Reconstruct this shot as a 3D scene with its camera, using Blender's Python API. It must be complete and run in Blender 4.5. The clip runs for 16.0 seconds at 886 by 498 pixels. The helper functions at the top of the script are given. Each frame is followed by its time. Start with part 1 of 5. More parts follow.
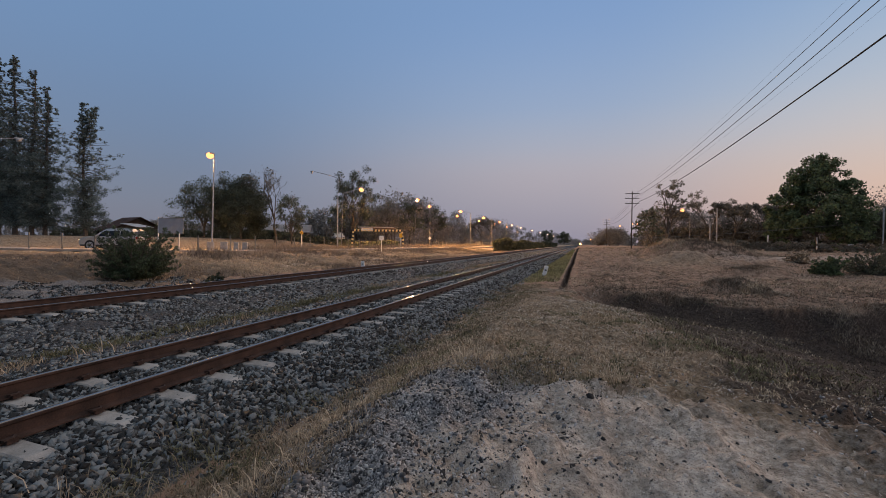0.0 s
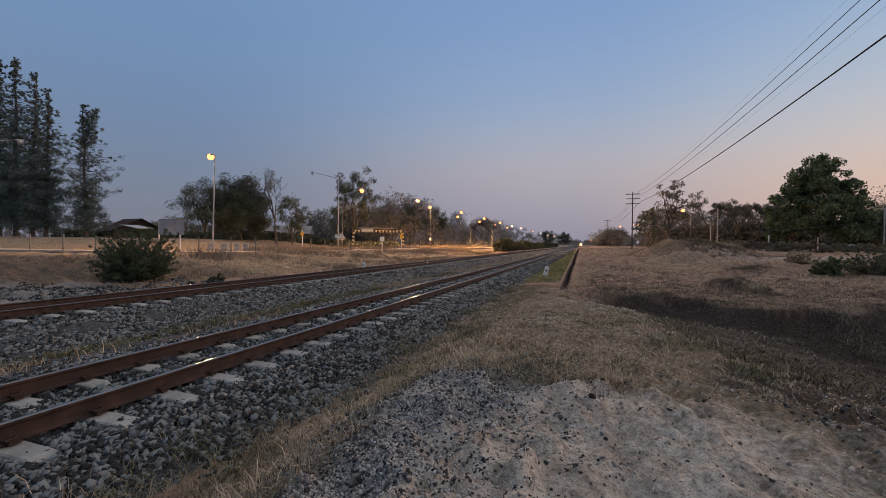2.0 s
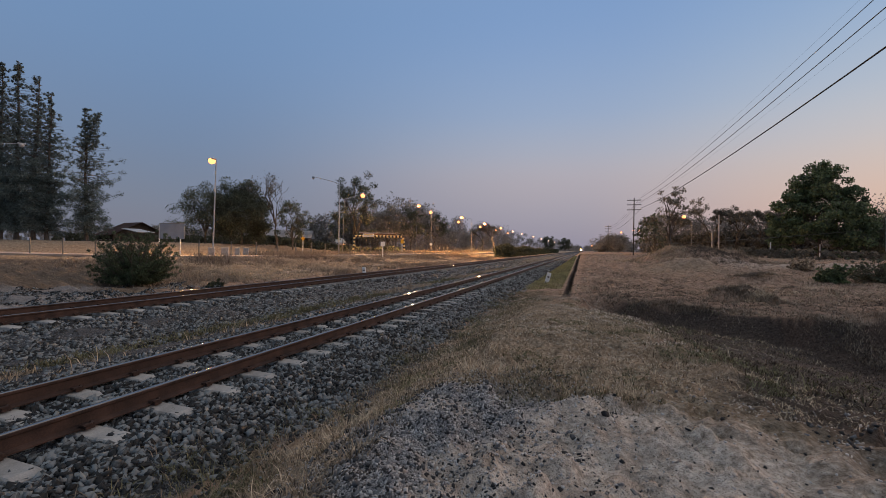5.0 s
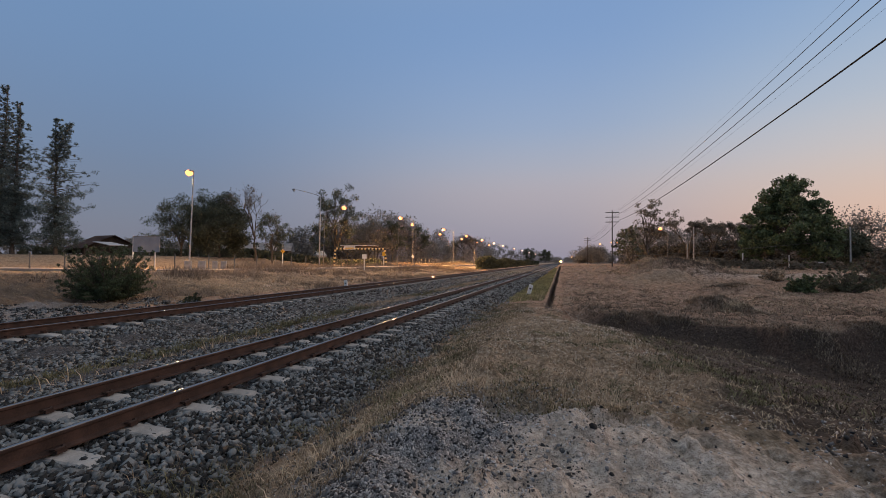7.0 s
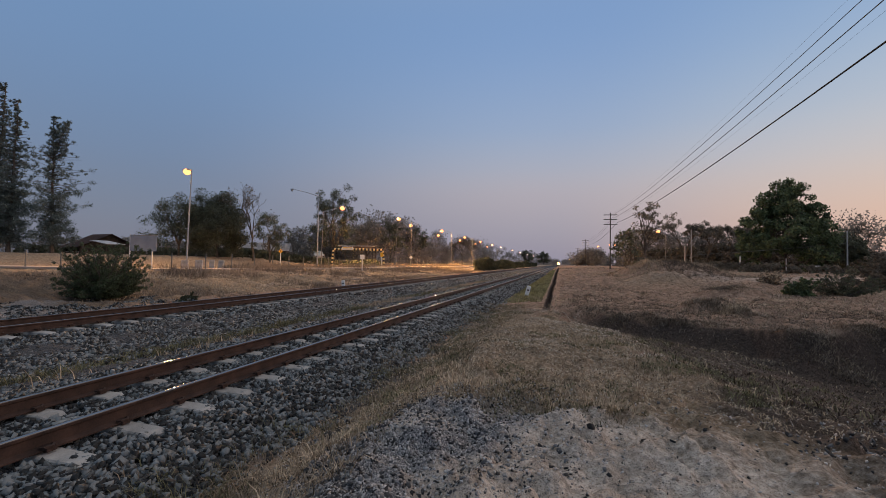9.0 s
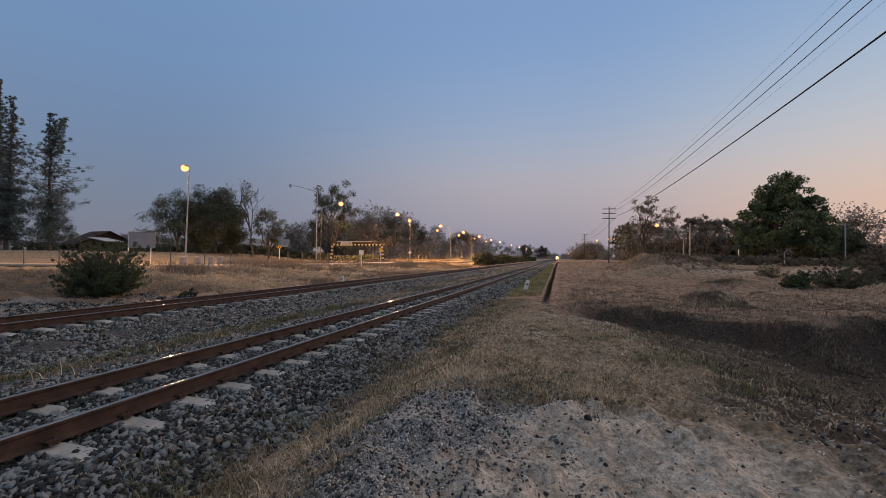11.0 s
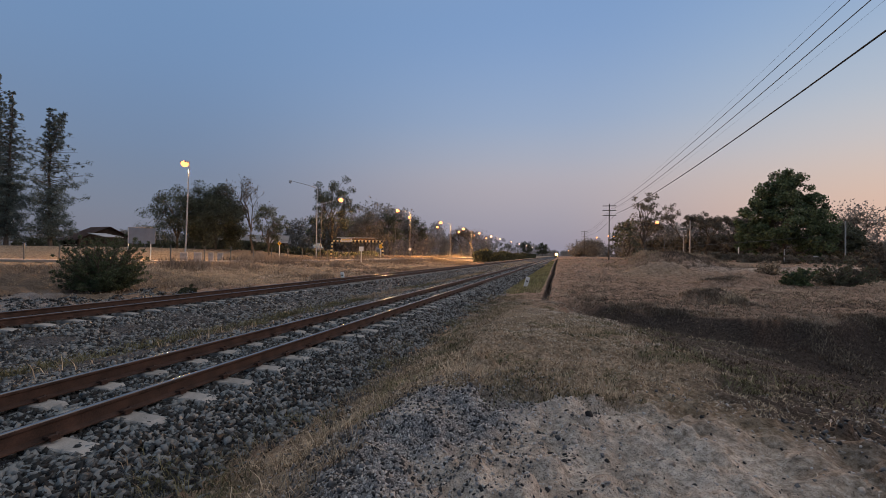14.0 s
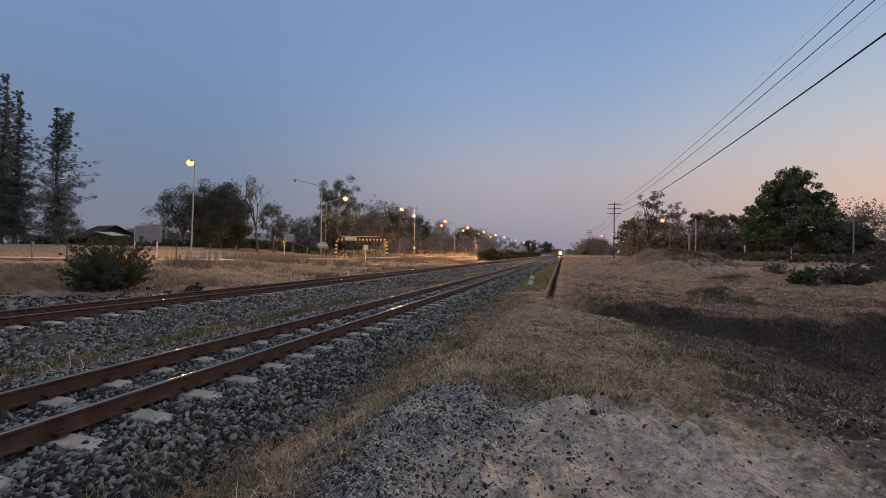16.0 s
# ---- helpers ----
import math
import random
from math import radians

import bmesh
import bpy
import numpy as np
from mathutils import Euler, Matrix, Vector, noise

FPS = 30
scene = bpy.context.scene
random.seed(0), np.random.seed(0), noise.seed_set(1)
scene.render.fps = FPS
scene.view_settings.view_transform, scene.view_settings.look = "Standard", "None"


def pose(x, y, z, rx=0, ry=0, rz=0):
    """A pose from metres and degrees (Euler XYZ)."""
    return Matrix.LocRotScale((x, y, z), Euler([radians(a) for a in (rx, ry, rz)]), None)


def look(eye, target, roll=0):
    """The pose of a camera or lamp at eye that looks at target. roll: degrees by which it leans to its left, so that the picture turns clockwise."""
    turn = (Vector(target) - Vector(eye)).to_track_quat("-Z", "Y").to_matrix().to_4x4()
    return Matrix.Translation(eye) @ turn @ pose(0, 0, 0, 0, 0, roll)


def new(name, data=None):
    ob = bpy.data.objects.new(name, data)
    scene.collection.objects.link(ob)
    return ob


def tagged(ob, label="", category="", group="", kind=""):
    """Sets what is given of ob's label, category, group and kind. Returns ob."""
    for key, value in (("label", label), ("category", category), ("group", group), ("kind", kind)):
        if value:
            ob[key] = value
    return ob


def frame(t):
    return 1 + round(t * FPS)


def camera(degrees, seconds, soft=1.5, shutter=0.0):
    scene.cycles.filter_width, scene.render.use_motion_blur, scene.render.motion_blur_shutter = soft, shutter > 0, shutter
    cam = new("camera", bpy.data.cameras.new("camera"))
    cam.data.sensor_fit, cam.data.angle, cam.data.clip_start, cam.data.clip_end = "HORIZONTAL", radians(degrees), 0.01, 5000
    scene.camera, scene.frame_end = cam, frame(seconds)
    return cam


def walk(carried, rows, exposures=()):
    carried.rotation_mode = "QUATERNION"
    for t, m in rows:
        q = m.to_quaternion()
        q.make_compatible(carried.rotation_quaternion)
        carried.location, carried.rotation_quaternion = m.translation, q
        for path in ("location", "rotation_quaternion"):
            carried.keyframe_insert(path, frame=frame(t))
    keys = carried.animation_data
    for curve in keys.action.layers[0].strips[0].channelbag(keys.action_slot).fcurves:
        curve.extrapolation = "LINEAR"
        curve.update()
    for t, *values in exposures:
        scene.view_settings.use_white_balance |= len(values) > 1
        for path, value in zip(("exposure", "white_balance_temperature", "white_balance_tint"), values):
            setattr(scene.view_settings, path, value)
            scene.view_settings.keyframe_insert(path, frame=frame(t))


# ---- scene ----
cam = camera(91.0, 16.0, soft=0.85)
PATH = [
    (0, (0.179, -0.056, 1.829), (-0.434, 1.848, 1.8), 0.7),
    (0.5, (0.183, -0.055, 1.83), (-0.43, 1.849, 1.801), 0.6),
    (1, (0.182, -0.05, 1.825), (-0.429, 1.854, 1.797), 0.5),
    (1.5, (0.174, -0.05, 1.824), (-0.438, 1.854, 1.796), 0.6),
    (2, (0.17, -0.058, 1.823), (-0.445, 1.845, 1.798), 0.6),
    (2.5, (0.152, -0.068, 1.811), (-0.47, 1.832, 1.784), 0.7),
    (3, (0.187, 0.002, 1.804), (-0.447, 1.898, 1.773), 0.5),
    (3.5, (0.226, 0.081, 1.814), (-0.424, 1.972, 1.784), 1.0),
    (4, (0.176, 0.081, 1.827), (-0.479, 1.97, 1.803), 0.9),
    (6.5, (0.054, 0.044, 1.869), (-0.485, 1.969, 1.912), 0.6),
    (7, (0.045, 0.047, 1.864), (-0.492, 1.973, 1.919), 0.6),
    (7.5, (0.042, 0.058, 1.862), (-0.491, 1.984, 1.927), 0.7),
    (8, (0.041, 0.073, 1.848), (-0.49, 2.001, 1.915), 0.8),
    (8.5, (0.045, 0.078, 1.841), (-0.487, 2.005, 1.905), 0.9),
    (9, (0.043, 0.082, 1.838), (-0.486, 2.01, 1.899), 1.0),
    (11.5, (0.059, 0.069, 1.828), (-0.465, 1.999, 1.862), 0.6),
    (12, (0.058, 0.074, 1.829), (-0.464, 2.005, 1.86), 0.7),
    (12.5, (0.053, 0.079, 1.827), (-0.47, 2.01, 1.855), 0.8),
    (13, (0.052, 0.079, 1.826), (-0.47, 2.009, 1.85), 0.8),
    (13.5, (0.046, 0.072, 1.824), (-0.477, 2.002, 1.847), 0.8),
    (14, (0.043, 0.073, 1.824), (-0.481, 2.003, 1.847), 0.8),
    (14.5, (0.045, 0.073, 1.829), (-0.481, 2.002, 1.849), 0.8),
    (15, (0.047, 0.073, 1.825), (-0.482, 2.002, 1.843), 0.9),
    (15.5, (0.047, 0.075, 1.824), (-0.487, 2.002, 1.838), 0.8),
    (16, (0.044, 0.072, 1.822), (-0.499, 1.997, 1.838), 0.8),
]
walk(cam, [(t, look(eye, target, roll)) for t, eye, target, roll in PATH])

# ---- sky and light ----
world = bpy.data.worlds.new("dusk_sky")
scene.world = world
world.use_nodes = True
wn, wl = world.node_tree.nodes, world.node_tree.links
wn.clear()
w_out = wn.new("ShaderNodeOutputWorld")
w_bg = wn.new("ShaderNodeBackground")
w_bg.inputs["Strength"].default_value = 1.0
w_tc = wn.new("ShaderNodeTexCoord")
w_sep = wn.new("ShaderNodeSeparateXYZ")
wl.new(w_tc.outputs["Generated"], w_sep.inputs[0])


def sky_ramp(stops):
    r = wn.new("ShaderNodeValToRGB")
    r.color_ramp.interpolation = "B_SPLINE"
    while len(r.color_ramp.elements) < len(stops):
        r.color_ramp.elements.new(0.5)
    for e, (p, c) in zip(r.color_ramp.elements, stops):
        e.position, e.color = p, (*c, 1)
    wl.new(w_sep.outputs["Z"], r.inputs[0])
    return r


# the afterglow lies to the right of the line; the far side is dusky blue
ramp_glow = sky_ramp([(0.0, (0.60, 0.39, 0.33)), (0.08, (0.70, 0.46, 0.36)), (0.14, (0.65, 0.50, 0.43)), (0.20, (0.57, 0.53, 0.53)), (0.28, (0.46, 0.515, 0.59)), (0.40, (0.31, 0.435, 0.61)), (0.56, (0.22, 0.355, 0.59)), (0.78, (0.46, 0.48, 0.52)), (1.0, (0.82, 0.79, 0.74))])
ramp_away = sky_ramp([(0.0, (0.18, 0.197, 0.26)), (0.08, (0.18, 0.209, 0.287)), (0.2, (0.158, 0.227, 0.358)), (0.36, (0.158, 0.264, 0.46)), (0.56, (0.155, 0.277, 0.49)), (0.78, (0.40, 0.43, 0.48)), (1.0, (0.80, 0.77, 0.72))])
w_dot = wn.new("ShaderNodeVectorMath")
w_dot.operation = "DOT_PRODUCT"
w_dot.inputs[1].default_value = (0.89, 0.46, 0.0)
wl.new(w_tc.outputs["Generated"], w_dot.inputs[0])
ramp_mid = sky_ramp([(0.0, (0.265, 0.26, 0.34)), (0.07, (0.32, 0.305, 0.385)), (0.15, (0.425, 0.38, 0.425)), (0.21, (0.38, 0.40, 0.485)), (0.29, (0.295, 0.385, 0.55)), (0.42, (0.22, 0.34, 0.57)), (0.56, (0.17, 0.30, 0.55)), (0.78, (0.43, 0.455, 0.50)), (1.0, (0.81, 0.78, 0.73))])


def sky_blend(lo, hi, a, b):
    """Pass from one colour to the next across a range of directions."""
    k = wn.new("ShaderNodeMapRange")
    k.interpolation_type = "SMOOTHSTEP"
    k.inputs["From Min"].default_value, k.inputs["From Max"].default_value = lo, hi
    wl.new(w_dot.outputs["Value"], k.inputs["Value"])
    x = wn.new("ShaderNodeMix")
    x.data_type = "RGBA"
    wl.new(k.outputs["Result"], x.inputs["Factor"])
    wl.new(a, x.inputs["A"])
    wl.new(b, x.inputs["B"])
    return x.outputs["Result"]


w_side = sky_blend(-0.4, 0.45, ramp_away.outputs["Color"], ramp_mid.outputs["Color"])
w_mix = sky_blend(0.42, 0.97, w_side, ramp_glow.outputs["Color"])
w_sky = wn.new("ShaderNodeTexSky")
w_sky.sky_type = "NISHITA"
w_sky.sun_disc = False
w_sky.sun_elevation, w_sky.sun_rotation = radians(1.0), radians(63)
w_add = wn.new("ShaderNodeMix")
w_add.data_type, w_add.blend_type = "RGBA", "ADD"
w_add.inputs["Factor"].default_value = 0.02
wl.new(w_mix, w_add.inputs["A"])
wl.new(w_sky.outputs["Color"], w_add.inputs["B"])
wl.new(w_add.outputs["Result"], w_bg.inputs["Color"])
wl.new(w_bg.outputs[0], w_out.inputs[0])

sun = bpy.data.lights.new("afterglow", "SUN")
sun.energy, sun.angle, sun.color = 0.95, radians(50), (1.0, 0.62, 0.40)
sun_ob = new("afterglow", sun)
sun_ob.matrix_world = look((60, 28, 24), (0, 0, 0))

# ---- helpers of this scene ----
rng = np.random.default_rng(7)


def part(name, data, mat, parent=None, label=""):
    """Link a bmesh or a mesh as one object, under a thing or on its own."""
    if isinstance(data, bmesh.types.BMesh):
        me = bpy.data.meshes.new(name)
        data.to_mesh(me)
        data.free()
    else:
        me = data
    for m in (mat if isinstance(mat, (list, tuple)) else [mat]):
        if m is not None and m.name not in [k.name for k in me.materials if k]:
            me.materials.append(m)
    ob = new(name, me)
    if parent is not None:
        ob.parent = parent
    if label:
        tagged(ob, label)
    return ob


def thing(name, m, label, category, group="", kind=""):
    ob = new(name)
    ob.empty_display_size = 0.2
    ob.matrix_world = m
    return tagged(ob, label, category, group, kind)


def np_mesh(name, verts, faces, smooth=False):
    me = bpy.data.meshes.new(name)
    verts = np.asarray(verts, np.float32)
    faces = np.asarray(faces, np.int32)
    n, k = faces.shape
    me.vertices.add(len(verts))
    me.vertices.foreach_set("co", verts.ravel())
    me.loops.add(n * k)
    me.loops.foreach_set("vertex_index", faces.ravel())
    me.polygons.add(n)
    me.polygons.foreach_set("loop_start", np.arange(0, n * k, k, dtype=np.int32))
    me.polygons.foreach_set("loop_total", np.full(n, k, np.int32))
    me.update(calc_edges=True)
    me.validate()
    if smooth:
        me.polygons.foreach_set("use_smooth", np.ones(n, bool))
    return me


def box(bm, c, s, rot=None, bevel=0.0):
    m = Matrix.Translation(c) @ (rot.to_4x4() if rot else Matrix()) @ Matrix.Diagonal((*s, 1))
    vs = bmesh.ops.create_cube(bm, size=1, matrix=m)["verts"]
    if bevel:
        es = list({e for v in vs for e in v.link_edges})
        bmesh.ops.bevel(bm, geom=es, offset=bevel, segments=2, affect="EDGES", profile=0.6)
    return bm


def tube(bm, p0, p1, r0, r1=None, n=8, caps=True):
    p0, p1 = Vector(p0), Vector(p1)
    d = p1 - p0
    if d.length < 1e-6:
        return bm
    m = Matrix.Translation((p0 + p1) / 2) @ d.to_track_quat("Z", "Y").to_matrix().to_4x4()
    bmesh.ops.create_cone(bm, cap_ends=caps, segments=n, radius1=r0, radius2=r0 if r1 is None else r1, depth=d.length, matrix=m)
    return bm


def rod(bm, pts, r0, r1, n=6):
    """A tapering limb along points."""
    rings, k = [], len(pts)
    for i, p in enumerate(pts):
        p = Vector(p)
        d = Vector(pts[min(i + 1, k - 1)]) - Vector(pts[max(i - 1, 0)])
        q = d.to_track_quat("Z", "Y")
        r = r0 + (r1 - r0) * i / (k - 1)
        rings.append([bm.verts.new(p + q @ Vector((r * math.cos(2 * math.pi * j / n), r * math.sin(2 * math.pi * j / n), 0))) for j in range(n)])
    for a, b in zip(rings, rings[1:]):
        for j in range(n):
            bm.faces.new((a[j], a[(j + 1) % n], b[(j + 1) % n], b[j]))
    bm.faces.new(rings[-1])
    return bm


_lat = np.random.default_rng(3).random((256, 256))


def vn(x, y, size, shift=0):
    """Smooth value noise from 0 to 1."""
    x, y = np.asarray(x) / size + shift * 17.3, np.asarray(y) / size + shift * 9.1
    i, j = np.floor(x).astype(int), np.floor(y).astype(int)
    u, v = x - i, y - j
    u, v = u * u * (3 - 2 * u), v * v * (3 - 2 * v)
    g = lambda a, b: _lat[a % 256, b % 256]
    return (g(i, j) * (1 - u) + g(i + 1, j) * u) * (1 - v) + (g(i, j + 1) * (1 - u) + g(i + 1, j + 1) * u) * v


def ss(x, a, b):
    t = np.clip((np.asarray(x) - a) / (b - a), 0, 1)
    return t * t * (3 - 2 * t)


# ---- materials ----
def mat(name, col, rough=0.8, metal=0.0, scale=8.0, vary=0.35, fine=60.0, bump=0.3, col2=None, spec=0.4, island=0.0, rnd=0.0, dist=0.01, thin=0.0, start=0.45):
    """A procedural surface: colour that varies at two scales, with fine relief."""
    m = bpy.data.materials.new(name)
    m.use_nodes = True
    n, l = m.node_tree.nodes, m.node_tree.links
    b = n["Principled BSDF"]
    b.inputs["Roughness"].default_value, b.inputs["Metallic"].default_value = rough, metal
    b.inputs["Specular IOR Level"].default_value = spec
    tc = n.new("ShaderNodeTexCoord")
    n1, n2 = n.new("ShaderNodeTexNoise"), n.new("ShaderNodeTexNoise")
    n1.inputs["Scale"].default_value, n1.inputs["Detail"].default_value = scale, 5
    n2.inputs["Scale"].default_value, n2.inputs["Detail"].default_value = fine, 3
    for k in (n1, n2):
        l.new(tc.outputs["Object"], k.inputs["Vector"])
    add = n.new("ShaderNodeMath")
    add.operation = "MULTIPLY_ADD"
    l.new(n2.outputs[0], add.inputs[0])
    add.inputs[1].default_value = 0.5
    l.new(n1.outputs[0], add.inputs[2])
    src = add.outputs[0]
    for on, kind, out in ((island, "ShaderNodeNewGeometry", "Random Per Island"), (rnd, "ShaderNodeObjectInfo", "Random")):
        if on:
            g = n.new(kind)
            a2 = n.new("ShaderNodeMath")
            a2.operation = "MULTIPLY_ADD"
            l.new(g.outputs[out], a2.inputs[0])
            a2.inputs[1].default_value = on
            l.new(src, a2.inputs[2])
            a3 = n.new("ShaderNodeMath")
            a3.operation = "SUBTRACT"
            l.new(a2.outputs[0], a3.inputs[0])
            a3.inputs[1].default_value = on / 2
            src = a3.outputs[0]
    r = n.new("ShaderNodeValToRGB")
    lo = [c * (1 - vary) for c in col]
    hi = list(col2) if col2 else [min(1, c * (1 + vary)) for c in col]
    r.color_ramp.elements[0].position, r.color_ramp.elements[0].color = start, (*lo, 1)
    r.color_ramp.elements[1].position, r.color_ramp.elements[1].color = 1.0, (*hi, 1)
    l.new(src, r.inputs[0])
    l.new(r.outputs[0], b.inputs["Base Color"])
    if thin:
        tr, mx = n.new("ShaderNodeBsdfTranslucent"), n.new("ShaderNodeMixShader")
        l.new(r.outputs[0], tr.inputs["Color"])
        mx.inputs[0].default_value = thin
        l.new(b.outputs[0], mx.inputs[1])
        l.new(tr.outputs[0], mx.inputs[2])
        l.new(mx.outputs[0], n["Material Output"].inputs["Surface"])
    if bump:
        bp = n.new("ShaderNodeBump")
        bp.inputs["Strength"].default_value, bp.inputs["Distance"].default_value = bump, dist
        l.new(n2.outputs[0], bp.inputs["Height"])
        l.new(bp.outputs[0], b.inputs["Normal"])
    return m


def glow(name, col, strength):
    m = bpy.data.materials.new(name)
    m.use_nodes = True
    b = m.node_tree.nodes["Principled BSDF"]
    b.inputs["Base Color"].default_value = (*col, 1)
    b.inputs["Emission Color"].default_value, b.inputs["Emission Strength"].default_value = (*col, 1), strength
    return m


M_stone = mat("ballast_stone", (0.022, 0.027, 0.030), 0.72, scale=3, fine=45, island=1.1, vary=0.7, col2=(0.165, 0.184, 0.192), bump=0.6, spec=0.5, start=0.64)
M_sleeper = mat("weathered_concrete", (0.27, 0.26, 0.245), 0.9, scale=6, fine=90, rnd=0.3, vary=0.35, bump=0.4, dist=0.004)
M_rust = mat("rusty_rail_steel", (0.017, 0.010, 0.008), 0.8, scale=5, fine=70, vary=0.6, col2=(0.07, 0.038, 0.028), bump=0.4, dist=0.003)
M_railtop = mat("worn_rail_head", (0.26, 0.225, 0.205), 0.085, metal=0.85, scale=4, fine=120, vary=0.35, bump=0.03, dist=0.001)
M_galv = mat("galvanised_steel", (0.36, 0.37, 0.38), 0.55, metal=0.4, scale=2, fine=30, vary=0.2, bump=0.1)
M_concrete = mat("grey_concrete", (0.38, 0.37, 0.35), 0.9, scale=3, fine=50, vary=0.3, bump=0.3)
M_white = mat("white_painted_concrete", (0.72, 0.71, 0.68), 0.8, scale=4, fine=40, vary=0.2, bump=0.2)
M_wood = mat("dark_pole_timber", (0.075, 0.06, 0.05), 0.9, scale=3, fine=40, vary=0.4, bump=0.5)
M_wire = mat("dark_wire", (0.02, 0.02, 0.022), 0.6, bump=0)
M_bark = mat("bark", (0.10, 0.085, 0.07), 0.95, scale=3, fine=30, vary=0.45, bump=0.6, dist=0.03)
M_leaf = mat("broad_leaf", (0.085, 0.12, 0.068), 0.6, scale=0.6, fine=4, island=0.7, vary=0.5, col2=(0.15, 0.20, 0.095), bump=0, thin=0.35)
M_leafdry = mat("dry_season_leaf", (0.15, 0.135, 0.11), 0.75, scale=0.5, fine=4, island=0.5, vary=0.45, col2=(0.25, 0.225, 0.18), bump=0, thin=0.45)
M_leafdark = mat("dark_leaf", (0.10, 0.113, 0.082), 0.7, scale=0.5, fine=4, island=0.5, vary=0.45, col2=(0.145, 0.16, 0.11), bump=0, thin=0.45)
M_needle = mat("casuarina_needle", (0.13, 0.165, 0.152), 0.8, scale=0.5, fine=4, island=0.5, vary=0.45, col2=(0.235, 0.28, 0.25), bump=0, thin=0.5)
M_brush = mat("roadside_shrub_leaf", (0.055, 0.064, 0.04), 0.8, scale=0.4, fine=3, island=0.5, vary=0.4, col2=(0.095, 0.105, 0.064), bump=0, thin=0.3)
M_straw = mat("dry_grass", (0.30, 0.222, 0.148), 0.9, scale=0.35, fine=3, island=0.7, vary=0.55, col2=(0.54, 0.435, 0.305), bump=0)
M_brown = mat("brown_grass", (0.185, 0.14, 0.105), 0.9, scale=0.25, fine=2, island=0.6, vary=0.5, col2=(0.32, 0.255, 0.19), bump=0)
M_greeng = mat("green_grass", (0.20, 0.19, 0.085), 0.85, scale=0.6, fine=3, island=0.6, vary=0.5, col2=(0.36, 0.33, 0.16), bump=0)
# leaf of the far trees, distance haze mixed into its pale grey colour
M_leaffar = mat("hazy_far_leaf", (0.22, 0.21, 0.195), 0.8, scale=0.3, fine=3, island=0.5, vary=0.4, col2=(0.32, 0.305, 0.28), bump=0, thin=0.5)
M_post = mat("stained_concrete", (0.15, 0.145, 0.135), 0.9, scale=3, fine=40, vary=0.35, bump=0.3)
M_asphalt = mat("asphalt", (0.05, 0.05, 0.05), 0.85, scale=1.5, fine=60, vary=0.3, bump=0.4)
M_dark = mat("dark_metal", (0.03, 0.03, 0.032), 0.5, scale=3, fine=20, vary=0.3, bump=0.1)
M_roof = mat("weathered_sheet_roof", (0.40, 0.40, 0.41), 0.6, scale=0.8, fine=10, vary=0.35, bump=0.2)
M_roofred = mat("dark_tile_roof", (0.10, 0.055, 0.045), 0.8, scale=0.8, fine=10, vary=0.35, bump=0.2)
M_panel = mat("grey_board", (0.20, 0.235, 0.28), 0.6, scale=1.5, fine=20, vary=0.15, bump=0.05)
M_yellow = mat("yellow_paint", (0.75, 0.42, 0.03), 0.5, scale=3, fine=30, vary=0.15, bump=0.05)
M_stripe = mat("pale_yellow_tape", (0.80, 0.60, 0.28), 0.5, scale=3, fine=30, vary=0.15, bump=0.05)
M_column = mat("dull_grey_column", (0.17, 0.17, 0.175), 0.7, scale=2, fine=30, vary=0.2, bump=0.1)
M_black = mat("black_paint", (0.02, 0.02, 0.02), 0.5, scale=3, fine=30, vary=0.2, bump=0.05)
M_signwhite = mat("white_sheet", (0.75, 0.75, 0.72), 0.5, scale=3, fine=30, vary=0.08, bump=0.05)
M_carpaint = mat("silver_car_paint", (0.42, 0.40, 0.37), 0.3, metal=0.5, scale=2, fine=20, vary=0.05, bump=0)
M_chip = mat("gravel_chip", (0.085, 0.085, 0.088), 0.85, scale=3, fine=45, island=1.1, vary=0.6, col2=(0.46, 0.445, 0.43), bump=0.4)
M_fleck = mat("pale_dry_leaf", (0.44, 0.385, 0.305), 0.9, scale=0.5, fine=4, island=0.8, vary=0.6, col2=(0.68, 0.61, 0.51), bump=0)
M_clod = mat("sand_clod", (0.33, 0.275, 0.23), 0.95, scale=6, fine=60, island=0.5, vary=0.45, col2=(0.50, 0.43, 0.37), bump=0.4)
M_block = mat("pale_worn_concrete", (0.36, 0.34, 0.315), 0.9, scale=2, fine=30, vary=0.35, bump=0.3)
M_weedgreen = mat("olive_weed", (0.10, 0.095, 0.048), 0.85, scale=0.6, fine=3, island=0.6, vary=0.5, col2=(0.19, 0.175, 0.09), bump=0)
# darker copy of the brown grass, self-shadow of the gully growth in its colour
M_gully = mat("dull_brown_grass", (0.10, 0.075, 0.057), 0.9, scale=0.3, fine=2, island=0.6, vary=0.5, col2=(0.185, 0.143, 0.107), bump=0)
# darkest grass copy: shade of the gully's bank and floor in the blade colour
M_weed = mat("shaded_withered_weed", (0.068, 0.051, 0.04), 0.9, scale=0.4, fine=3, island=0.6, vary=0.5, col2=(0.13, 0.10, 0.077), bump=0)
M_pale_path = mat("pale_concrete_path", (0.33, 0.285, 0.24), 0.9, scale=0.8, fine=12, vary=0.3, bump=0.3)
M_bush = mat("thorn_bush_leaf", (0.05, 0.072, 0.04), 0.7, scale=0.5, fine=4, island=0.5, vary=0.45, col2=(0.10, 0.135, 0.072), bump=0, thin=0.35)
M_strip = mat("faded_brown_grass", (0.15, 0.115, 0.08), 0.9, scale=0.3, fine=2, island=0.6, vary=0.5, col2=(0.30, 0.235, 0.165), bump=0)
